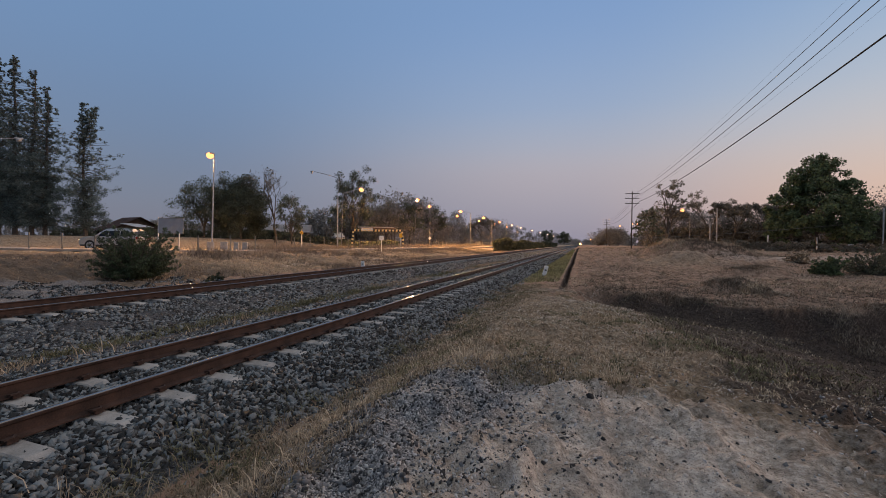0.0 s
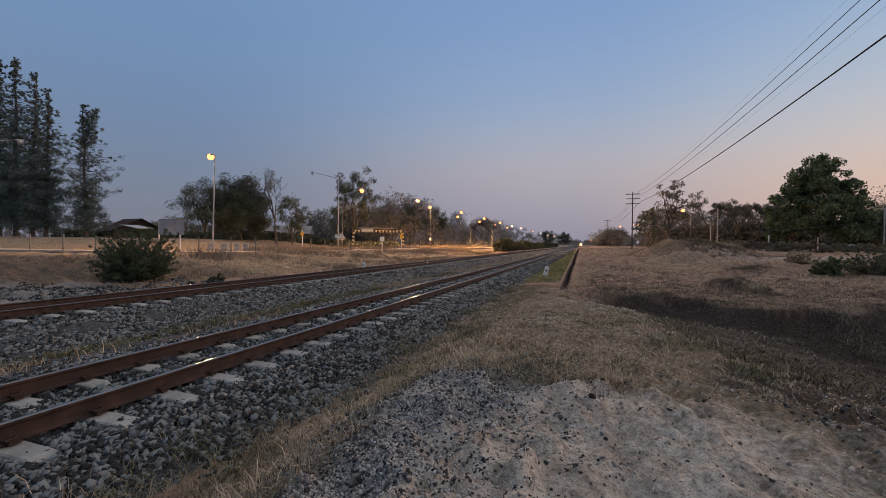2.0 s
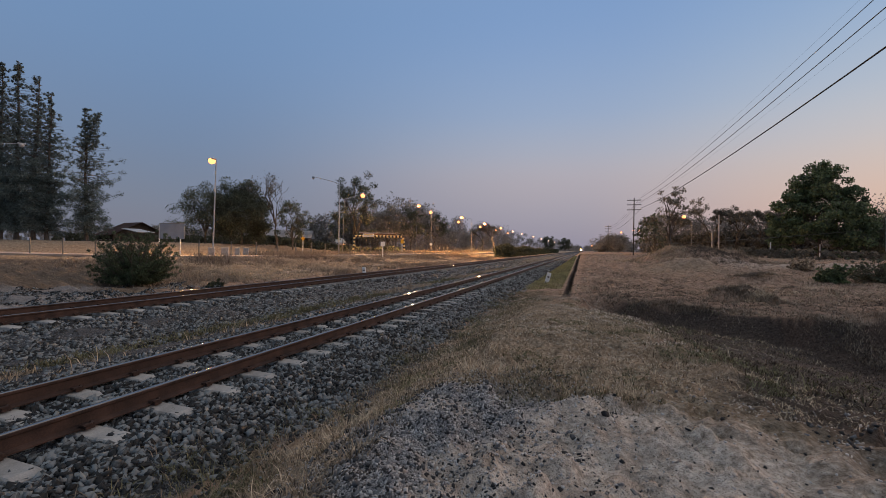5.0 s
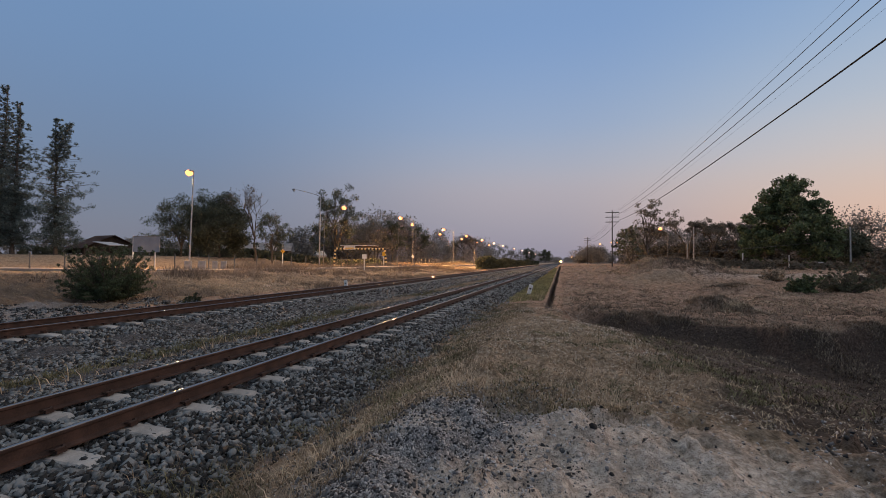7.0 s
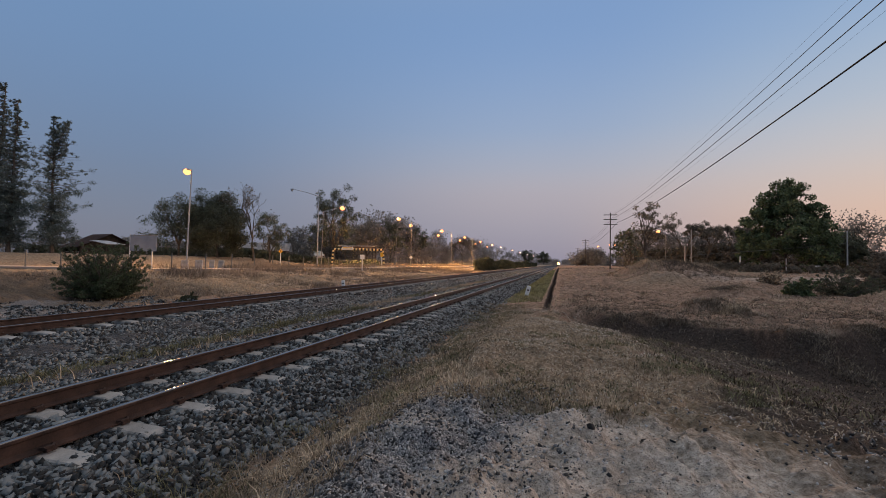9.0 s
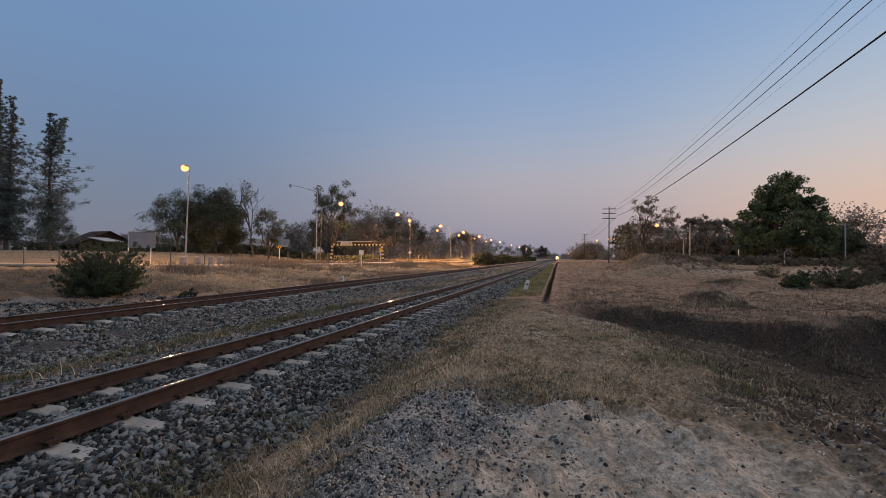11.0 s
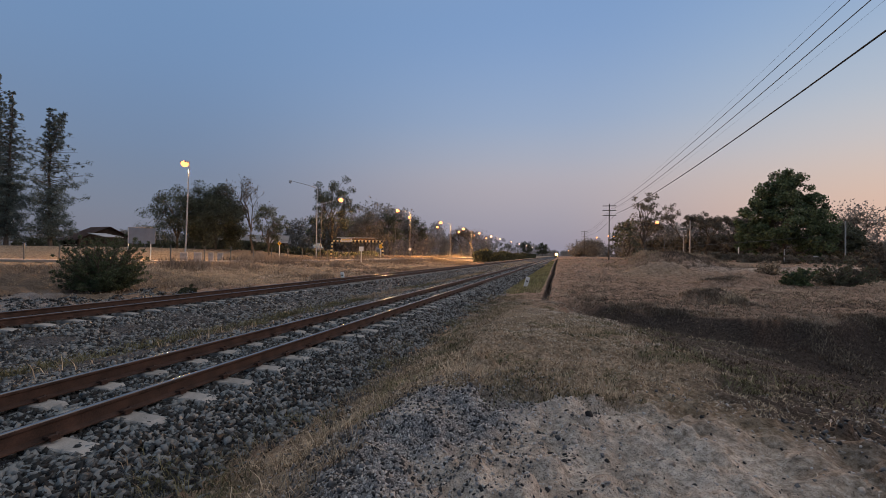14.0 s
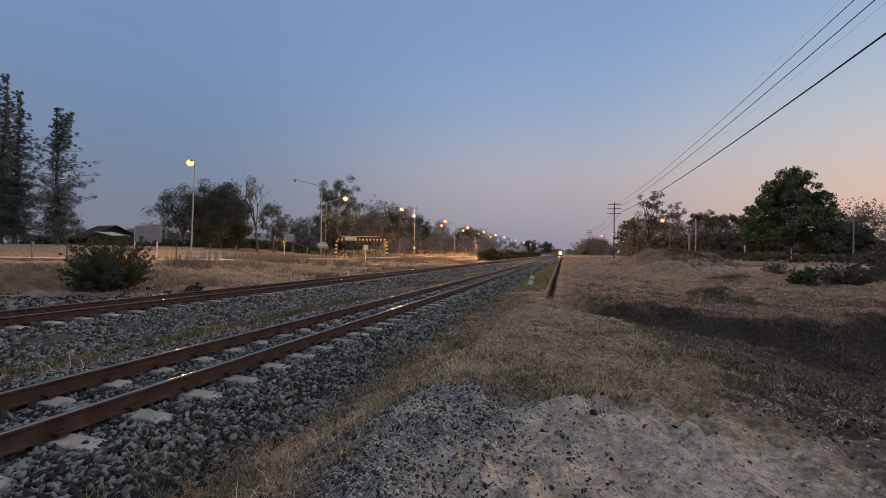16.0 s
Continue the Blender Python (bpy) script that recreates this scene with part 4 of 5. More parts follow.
    x, y, way, big = tufts(r, x[k], y[k], 14, 0.2)
    h = r.uniform(0.05, 0.36, len(x)) * (0.3 + 0.9 * vn(x, y, 2.5, 15)) * (0.35 + 0.65 * ss(y, 10, 20))
    b = vn(x, y, 3.2, 33) + 0.25 * ss(y, 20, 40) > 0.55
    tagged(part("bank_grass", blades("bank_grass", x[~b], y[~b], gz(x[~b], y[~b], False), h[~b], 0.022, 9, 0.8, 1), M_straw), "tall dry straw-coloured grass on the roadside bank", "grass", kind="stuff")
    tagged(part("bank_weeds", blades("bank_weeds", x[b], y[b], gz(x[b], y[b], False), h[b] * (1.2 + 1.2 * ss(-x[b], 17, 21)), 0.025, 29, 0.7, 1), M_brown), "reddish-brown withered weeds on the roadside bank", "grass", kind="stuff")
    x, y = r.uniform(-28.5, -25.6, 5000), 24 + 110 * r.random(5000) ** 1.4
    k = (r.random(5000) < 1.6 * vn(x, y, 2.6, 34) - 0.25) & (y > 31)
    x, y = x[k], y[k]
    x, y, way, big = tufts(r, x, y, 8, 0.25)
    tagged(part("fence_grass", blades("fence_grass", x, y, gz(x, y, False), r.uniform(0.2, 1.0, len(x)) * (0.4 + 0.8 * vn(x, y, 3, 35)), 0.03, 10, 0.45, 1), M_brown), "tall dry grass grown up along the wire fence", "grass", kind="stuff")


build_grass()


# ---- trees ----
def leaf_cloud(name, centres, radii, per, size, seed, flat=1.0, stretch=1.0):
    """Leaves scattered in clumps, each leaf a small folded lozenge."""
    r = np.random.default_rng(seed)
    n = len(centres) * per
    c = np.repeat(np.asarray(centres, float), per, 0)
    rad = np.repeat(np.asarray(radii, float), per)
    d = r.normal(size=(n, 3))
    d /= np.linalg.norm(d, axis=1, keepdims=True)
    p = c + d * (rad * r.random(n) ** 0.45)[:, None] * np.array([1, 1, flat])
    u = r.normal(size=(n, 3))
    u /= np.linalg.norm(u, axis=1, keepdims=True)
    w = np.cross(u, r.normal(size=(n, 3)))
    w /= np.linalg.norm(w, axis=1, keepdims=True)
    s = (size * r.uniform(0.6, 1.4, n))[:, None]
    up = np.array([0, 0, 0.18])
    V = np.stack([p - u * s * 0.5 * stretch, p + w * s * 0.3 - up * s, p + u * s * 0.5 * stretch, p - w * s * 0.3 - up * s], 1)
    F = np.arange(n * 4).reshape(n, 4)
    return np_mesh(name, V.reshape(-1, 3), F)


def limb(bm, a, b, r0, r1, rnd, sag=0.12, n=5):
    a, b = Vector(a), Vector(b)
    L = (b - a).length
    pts = []
    for i in range(n):
        t = i / (n - 1)
        k = math.sin(math.pi * t) * L * sag
        pts.append(a.lerp(b, t) + Vector((rnd.uniform(-k, k), rnd.uniform(-k, k), rnd.uniform(0, k))))
    rod(bm, pts, r0, r1)


def broad_tree(x, y, h, rx, zlow, label, leaf, seed, clumps=46, per=150, size=0.24, cr=0.2, gaps=0.0, name="tree", trunk_r=None, lobes=1.0, z0=None, bark=None, taper=0.0):
    """A tree with a forked trunk and an uneven crown of leaf clumps. zlow: share of the height where the crown begins."""
    rnd = random.Random(seed)
    base = float(gz(x, y, False)) if z0 is None else z0
    t = thing(name, pose(x, y, base - 0.05), label, "tree")
    cz, rz = h * (1 + zlow) / 2, h * (1 - zlow) / 2
    cs, rs = [], []
    for i in range(clumps):
        th = rnd.uniform(0, 2 * math.pi)
        ph = math.acos(rnd.uniform(-0.85, 1))
        k = rnd.uniform(0.45, 0.9) * (1 + lobes * 0.22 * math.sin(3 * th + seed) * math.sin(2 * ph + seed * 0.7))
        wide = rx * k * math.sin(ph) * (1 - taper * math.cos(ph))
        p = (wide * math.cos(th), wide * math.sin(th), cz + rz * k * math.cos(ph))
        if rnd.random() < gaps:
            continue
        cs.append(p)
        rs.append(cr * rx * rnd.uniform(0.7, 1.35))
    tr = trunk_r or h * 0.018
    bm = bmesh.new()
    fork = Vector((rnd.uniform(-0.3, 0.3), rnd.uniform(-0.3, 0.3), h * max(0.16, zlow * 0.85)))
    limb(bm, (0, 0, 0), fork, tr, tr * 0.75, rnd, 0.05)
    mains = []
    for i in range(5):
        th = i * 1.26 + rnd.uniform(-0.4, 0.4)
        e = Vector((rx * 0.4 * math.cos(th), rx * 0.4 * math.sin(th), cz + rz * rnd.uniform(-0.15, 0.5)))
        limb(bm, fork, e, tr * 0.6, tr * 0.25, rnd)
        mains.append(e)
    for c in cs:
        m = min(mains, key=lambda q: (q - Vector(c)).length)
        limb(bm, m.lerp(fork, 0.25), c, tr * 0.2, tr * 0.06, rnd, 0.1, 4)
    part("trunk", bm, bark or M_bark, t)
    part("crown", leaf_cloud("crown", cs, rs, per, size, seed, 0.8), leaf, t)
    return t


def casuarina(x, y, h, rx, seed, label, z0=None, twin=None):
    """A tall feathery she-oak: straight trunk, rising side branches, ragged plumes."""
    rnd = random.Random(seed)
    base = float(gz(x, y, False)) if z0 is None else z0
    t = thing("casuarina_tree", pose(x, y, base - 0.05), label, "tree", "casuarina trees")
    bm = bmesh.new()
    top = Vector((rnd.uniform(-0.4, 0.4), rnd.uniform(-0.4, 0.4), h))
    limb(bm, (0, 0, 0), top, h * 0.014, 0.03, rnd, 0.01, 7)
    cs, rs = [], []
    n = int(h * 10)
    for i in range(n):
        f = 0.07 + 0.93 * (i / n)
        th = i * 2.4 + rnd.uniform(-0.5, 0.5)
        prof = min((1.03 - f) / 0.46, 0.7 + 0.3 * f / 0.57, 1.0)
        L = rx * prof * rnd.choice((0.45, 0.6, 0.75, 0.9, 1.12))
        z = h * f
        e = Vector((L * math.cos(th), L * math.sin(th), z + L * rnd.uniform(-0.1, 0.42)))
        limb(bm, top * f, e, 0.045, 0.01, rnd, 0.06, 4)
        for k in (0.12, 0.35, 0.6, 0.85, 1.0):
            if rnd.random() < (0.72 if f > 0.7 else 0.45 if f > 0.45 else 0.12):
                continue
            q = (top * f).lerp(e, k)
            cs.append((q.x + rnd.uniform(-0.2, 0.2), q.y + rnd.uniform(-0.2, 0.2), q.z + rnd.uniform(-0.35, 0.2)))
            rs.append(rnd.uniform(0.3, 0.75) * (0.26 + 0.75 * (1 - f)) * (1.2 if k > 0.8 and f < 0.6 else 1.0))
            if f < 0.4 and k > 0.3 and rnd.random() < 0.6:
                cs.append((q.x + rnd.uniform(-0.5, 0.5), q.y + rnd.uniform(-0.5, 0.5), q.z + rnd.uniform(-0.5, 0.1)))
                rs.append(rnd.uniform(0.35, 0.7))
    if twin:
        a, b = top * 0.68, Vector((twin[0], twin[1], h * twin[2]))
        limb(bm, a, b, 0.09, 0.02, rnd, 0.02, 5)
        for i in range(30):
            f = i / 30
            q, L = a.lerp(b, f), 0.25 + 1.3 * (1 - f) * rnd.uniform(0.5, 1)
            th = i * 2.4
            e = q + Vector((L * math.cos(th), L * math.sin(th), L * 0.25))
            limb(bm, q, e, 0.03, 0.01, rnd, 0.06, 3)
            for k in (0.4, 0.7, 1.0):
                cs.append(tuple(q.lerp(e, k)))
                rs.append(rnd.uniform(0.2, 0.4))
    part("trunk", bm, M_bark, t)
    part("crown", leaf_cloud("crown", cs, rs, 25, 0.13, seed, 0.85, 2.4), M_needle, t)
    return t


def bare_tree(x, y, h, seed, label, z0=None, bark=None, leaves=0, leaf=None, spread=0.55):
    rnd = random.Random(seed)
    base = float(gz(x, y, False)) if z0 is None else z0
    t = thing("bare_tree", pose(x, y, base - 0.05), label, "tree")
    bm = bmesh.new()
    tips = []

    def grow(a, d, L, r, depth):
        b = a + d * L
        limb(bm, a, b, r, r * 0.62, rnd, 0.07, 4)
        if depth == 0:
            tips.append(b)
            return
        for i in range(3 if depth > 1 else 2 + (rnd.random() < 0.5)):
            nd = (d + Vector((rnd.uniform(-1, 1), rnd.uniform(-1, 1), rnd.uniform(-0.25, 0.55))) * spread * 1.35).normalized()
            grow(b, nd, L * rnd.uniform(0.55, 0.85), r * 0.6, depth - 1)

    grow(Vector((0, 0, 0)), Vector((rnd.uniform(-0.1, 0.1), rnd.uniform(-0.1, 0.1), 1)).normalized(), h * 0.3, h * 0.018, 5)
    part("trunk", bm, bark or M_bark, t)
    if leaves:
        sel = [tuple(p) for p in tips if rnd.random() < 0.7]
        part("crown", leaf_cloud("crown", sel, [0.5] * len(sel), leaves, 0.22, seed, 0.9), leaf or M_leafdry, t)
    return t


def woods(name, line, h, depth, n, leaf, seed, label, size=0.5, per=60, ragged=0.4):
    """A far belt of trees as one mass of clumps along a line."""
    r = np.random.default_rng(seed)
    line = np.asarray(line, float)
    t = np.linspace(0, 1, n) + r.uniform(-0.3, 0.3, n) / n
    px = np.interp(t, np.linspace(0, 1, len(line)), line[:, 0])
    py = np.interp(t, np.linspace(0, 1, len(line)), line[:, 1])
    if line.shape[1] > 2:
        h = np.interp(t, np.linspace(0, 1, len(line)), line[:, 2])
    hh = h * (1 - ragged + 2 * ragged * vn(px + py, py * 0, 9, seed))
    cs, rs = [], []
    for a, b, k in zip(px, py, hh):
        g = float(gz(a, b, False))
        for q in np.arange(0.08, 1.0, 0.16):
            cs.append((a + r.normal(0, k * 0.14), b + r.normal(0, depth), g + k * q))
            rs.append(k * 0.2 * r.uniform(0.6, 1.25))
    tagged(part(name, leaf_cloud(name, cs, rs, per, size, seed), leaf), label, "trees", kind="stuff")


def bush(x, y, h, rx, leaf, seed, label, per=40, size=0.07, name="bush", stems=70):
    """A bush of stems fanning from its foot, with leaf sprays along them."""
    rnd = random.Random(seed)
    base = float(gz(x, y, False))
    t = thing(name, pose(x, y, base - 0.03), label, "bush")
    cs, rs = [], []
    bm = bmesh.new()
    for i in range(stems):
        th, tilt = rnd.uniform(0, 2 * math.pi), math.acos(rnd.uniform(0.2, 1.0))
        L = min(h * 1.02, rx / max(0.05, math.sin(tilt))) * rnd.uniform(0.62, 1.16)
        d = Vector((math.sin(tilt) * math.cos(th), math.sin(tilt) * math.sin(th), math.cos(tilt)))
        a = Vector((rnd.uniform(-0.25, 0.25) * rx, rnd.uniform(-0.25, 0.25) * rx, 0))
        e = a + d * L
        e.z = max(0.12, e.z)
        limb(bm, a, e, 0.018, 0.005, rnd, 0.06, 4)
        for f in (0.3, 0.5, 0.68, 0.84, 0.97):
            q = a.lerp(e, f)
            cs.append((q.x, q.y, max(0.08, q.z + rnd.uniform(-0.06, 0.08))))
            rs.append(rnd.uniform(0.07, 0.13) * (0.6 + 0.35 * h) * (1.25 - 0.7 * f))
    part("woody_base", bm, M_bark, t)
    part("foliage", leaf_cloud("foliage", cs, rs, per, size, seed, 0.9, 1.6), leaf, t)
    return t


def build_trees():
    # tall she-oaks beyond the road
    for i, (x, y, h, rx) in enumerate(((-84.9, 40.4, 25.2, 3.9), (-80.8, 40.4, 26.0, 3.8), (-77.3, 40.5, 25.6, 3.8), (-73.9, 40.6, 23.3, 3.7), (-70.9, 40.5, 20.6, 3.2))):
        casuarina(x, y, h, rx, 20 + i, "tall feathery dark green casuarina in a close group")
    casuarina(-65.3, 42.1, 18.4, 3.7, 31, "single casuarina with a ragged twin-pointed crown", None, (1.3, 0.4, 0.97))
    broad_tree(-52.4, 49.6, 9.9, 4.8, -0.02, "broad dark tree with a loose airy top behind the road", M_leafdark, 41, 80, 150, 0.2, 0.2, 0.08)
    broad_tree(-48.3, 52.3, 10.0, 4.7, -0.1, "dense rounded dark green tree beside the road", M_leafdark, 42, 170, 260, 0.2, 0.23, 0.0, lobes=0.3)
    bare_tree(-43.9, 54.6, 11.5, 43, "nearly leafless tree with forking grey branches", None, None, 3, M_leafdry, 0.62)
    broad_tree(-41.4, 55.0, 9.0, 2.9, 0.05, "small dry-season tree with thin foliage", M_leafdark, 44, 56, 90, 0.22, 0.22, 0.2)
    broad_tree(-40.4, 72.0, 15.2, 5.2, 0.02, "tall loose-crowned tree behind the shelter", M_leafdark, 45, 90, 140, 0.24, 0.18, 0.12)
    broad_tree(-39.6, 84.0, 11.5, 5.5, -0.05, "spreading dry-season tree behind the shelter", M_leafdry, 46, 54, 120, 0.26, 0.22, 0.05)
    broad_tree(-42.5, 104, 11.5, 4.0, 0.1, "round dark roadside tree", M_leafdark, 47, 46, 110, 0.3, 0.22, 0.05)
    broad_tree(-42, 121, 12.0, 4.6, 0.1, "wide dark roadside tree", M_leafdark, 48, 46, 110, 0.3, 0.22, 0.08)
    bare_tree(-36, 160, 12.0, 49, "thinly leaved roadside tree with bare tips", None, None, 26, M_leafdry)
    bare_tree(-33, 164, 12.0, 50, "thinly leaved roadside tree", None, None, 30, M_leafdry)
    # to the right of the line
    broad_tree(33.9, 79.9, 15.3, 7.1, -0.1, "large spreading green shade tree at the edge of the field", M_leaf, 51, 340, 110, 0.36, 0.115, 0.03, lobes=0.25, taper=0.42)
    broad_tree(13.2, 77, 11.6, 3.0, 0.3, "slender tree with a sparse open crown", M_leafdry, 52, 46, 46, 0.3, 0.2, 0.3)
    broad_tree(10.8, 78, 7.4, 3.0, 0.02, "low tree with large sparse leaves", M_leafdark, 53, 40, 12, 0.5, 0.22, 0.2)
    for i, (x, y, h, rx) in enumerate(((17, 103, 10.5, 4.2), (25, 101, 10.8, 4.4), (28.5, 100, 10.0, 4.2), (33.5, 103, 9.6, 4.0), (38, 104, 9.5, 4.2))):
        bare_tree(x, y, h, 60 + i, "hazy tree half bare in the dry season", None, None, 40, M_leafdry, 0.5)
    for i, (x, y, h, rx) in enumerate(((44.5, 86, 7.0, 3.8), (53, 83, 10.8, 4.5), (60, 80, 11.5, 4.8))):
        broad_tree(x, y, h, rx, -0.05, "dusky tree at the edge of the wood", M_leafdark, 70 + i, 80, 130, 0.3, 0.22, 0.05)
    bare_tree(48.5, 90, 10, 75, "bare pale tree at the wood's edge", None, None, 10, M_leafdry)
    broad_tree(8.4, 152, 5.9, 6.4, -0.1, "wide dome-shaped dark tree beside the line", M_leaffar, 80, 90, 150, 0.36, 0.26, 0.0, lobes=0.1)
    broad_tree(21.5, 150, 12.0, 3.2, 0.3, "tall thin tree by the distant lamps", M_leafdark, 81, 40, 60, 0.42, 0.24, 0.1)
    broad_tree(-20, 500, 15, 8, 0.05, "far tree beside the line", M_leafdark, 82, 50, 80, 0.8, 0.24, 0.05)
    broad_tree(-31, 400, 14, 7, 0.05, "far rounded tree beside the road", M_leafdark, 83, 50, 80, 0.7, 0.24, 0.05)
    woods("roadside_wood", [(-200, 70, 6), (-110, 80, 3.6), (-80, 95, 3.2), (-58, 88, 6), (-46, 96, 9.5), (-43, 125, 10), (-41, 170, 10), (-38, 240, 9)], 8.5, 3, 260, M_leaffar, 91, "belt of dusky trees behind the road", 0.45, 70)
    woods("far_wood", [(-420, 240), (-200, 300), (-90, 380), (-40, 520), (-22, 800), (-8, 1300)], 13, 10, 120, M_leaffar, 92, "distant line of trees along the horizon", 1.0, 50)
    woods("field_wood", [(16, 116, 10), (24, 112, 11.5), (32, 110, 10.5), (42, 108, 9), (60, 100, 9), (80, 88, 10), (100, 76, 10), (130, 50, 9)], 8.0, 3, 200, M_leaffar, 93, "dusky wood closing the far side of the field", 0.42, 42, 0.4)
    woods("field_undergrowth", [(15, 113), (24, 109), (32, 107), (42, 105), (60, 97), (80, 85), (100, 73)], 4.6, 1.8, 230, M_leafdry, 98, "dark undergrowth at the foot of the wood", 0.42, 60, 0.2)
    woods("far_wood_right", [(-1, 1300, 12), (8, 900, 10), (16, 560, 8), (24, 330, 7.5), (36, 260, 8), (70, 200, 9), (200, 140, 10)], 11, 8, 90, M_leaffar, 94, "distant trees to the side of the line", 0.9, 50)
    woods("line_shrubs", [(-15.4, 82), (-15.5, 100), (-15.6, 125), (-15.8, 160), (-15.9, 215), (-16, 290)], 2.2, 1.0, 120, M_brush, 95, "low greenish shrubs along the bank by the line", 0.2, 130, 0.3)
    woods("roadside_undergrowth", [(-84, 50), (-66, 56), (-54, 58), (-46, 61), (-39, 68), (-37, 84)], 1.35, 1.2, 190, M_leafdark, 97, "dark undergrowth at the foot of the roadside trees", 0.2, 70, 0.3)
    # bushes
    bush(-16.7, 12.6, 2.05, 1.28, M_bush, 101, "dense dark green thorny bush on the bank", 46, 0.036, "bush", 330)
    bush(11.4, 25.6, 0.95, 0.65, M_leaf, 102, "low green bush in the dry field", 16, 0.09)
    bush(13.5, 26.4, 1.5, 1.35, M_leafdark, 103, "brushy dull green bush with bare twigs in the field", 16, 0.07)
    bush(19.6, 33, 2.2, 2.2, M_leafdry, 104, "dusky bush at the field's edge", 50, 0.13)
    bush(14.6, 36.5, 0.9, 1.1, M_straw, 105, "small pale dry shrub in the field", 8, 0.1)
    bush(24, 36, 2.0, 2.4, M_leafdry, 107, "dusky bush at the field's edge", 50, 0.13)
    woods("low_hedge", [(18, 66), (26, 62), (36, 58), (48, 50)], 1.3, 0.8, 70, M_leafdry, 96, "low dark scrub before the wood", 0.16, 70, 0.3)
    bush(-13.6, 13.4, 0.34, 0.36, M_brush, 106, "small green weed clump on the bank", 30, 0.06, "weed_clump", 20)


build_trees()


# ---- road, fence and roadside ----
def strip(name, pts, half, lift, m, label, cat, kind="structure"):
    bm = bmesh.new()
    rows = []
    for i, p in enumerate(pts):
        a, b = Vector(pts[max(i - 1, 0)]), Vector(pts[min(i + 1, len(pts) - 1)])
        d = (b - a).normalized()
        s = Vector((-d.y, d.x))
        rows.append([bm.verts.new((p[0] + s.x * half * k, p[1] + s.y * half * k, float(gz(p[0], p[1], False)) + lift - 0.03 * abs(k))) for k in (-1, -0.5, 0, 0.5, 1)])
    for a, b in zip(rows, rows[1:]):
        for j in range(4):
            bm.faces.new((a[j], a[j + 1], b[j + 1], b[j]))
    bmesh.ops.recalc_face_normals(bm, faces=bm.faces)
    bmesh.ops.solidify(bm, geom=bm.faces[:], thickness=0.15)
    return tagged(part(name, bm, m), label, cat, kind=kind)


ROAD = [(-130, -4), (-90, 9.2), (-60, 18.8), (-46, 23.4), (-41, 26.5), (-37.2, 32), (-35.0, 40), (-34.0, 50), (-33.6, 62), (-33.5, 90), (-33.4, 140), (-33, 220), (-30, 400), (-26, 900)]
strip("roadside_path", [(-95, 4.2), (-60, 15.6), (-40, 22.6), (-31, 26.4), (-27.4, 29.5), (-25, 36), (-24, 48), (-23.6, 60), (-23.4, 90), (-23.2, 160)], 1.5, 0.22, M_pale_path, "pale worn concrete path edging the road", "path")
strip("road", ROAD, 3.6, 0.06, M_asphalt, "asphalt road lit orange by sodium street lamps", "road")


def street_lamp(x, y, h, dx, dy, arm, lit, energy, label, lean=0.0, z0=None, size=1.0):
    """A tapered steel column with a curved arm and a lantern. dx, dy: the way of the arm."""
    base = float(gz(x, y, False)) if z0 is None else z0
    t = thing("street_lamp", pose(x, y, base - 0.02), label, "street lamp", "street lamps")
    rise = 0.26 * arm
    top = Vector((lean, 0, h - rise))
    part("column", tube(bmesh.new(), (0, 0, 0), top, 0.075, 0.045, 10), M_column if lit and y > 60 else M_galv, t)
    bm = bmesh.new()
    rod(bm, [top - Vector((0, 0, 0.12)), top + Vector((dx * arm * 0.05, dy * arm * 0.05, 0.04)), top + Vector((dx * arm * 0.5, dy * arm * 0.5, rise * 0.55)), top + Vector((dx * arm, dy * arm, rise))], 0.04, 0.03, 8)
    part("arm", bm, M_galv, t)
    tip = top + Vector((dx * arm, dy * arm, rise))
    head = tip + Vector((dx * 0.3, dy * 0.3, 0.03))
    ang = Matrix.Rotation(math.atan2(dy, dx), 4, "Z").to_3x3()
    bm = bmesh.new()
    box(bm, head, (0.75 * size, 0.3 * size, 0.14), ang, 0.05)
    lantern = part("lantern", bm, M_galv, t)
    bm = bmesh.new()
    bmesh.ops.create_uvsphere(bm, u_segments=14, v_segments=8, radius=1, matrix=Matrix.Translation(head + Vector((0, 0, -0.17))) @ ang.to_4x4() @ Matrix.Diagonal((0.27 * size, 0.27 * size, 0.24 * size, 1)))
    part("lens", bm, lit or M_galv, lantern, "glowing orange lens" if lit else "unlit glass lens")
    if energy:
        la = bpy.data.lights.new("sodium_light", "SPOT")
        la.spot_size, la.spot_blend = radians(170), 0.2
        la.energy, la.color, la.shadow_soft_size = energy, (1.0, 0.51, 0.18), 0.2
        spot = new("sodium_light", la)
        spot.rotation_euler = (0, radians(-27 if 60 < y and -30 < x < 0 else 0), 0)
        spot.location = Vector((x, y, base)) + head + Vector((dx * 1.2, dy * 1.2, -0.4))
    return t


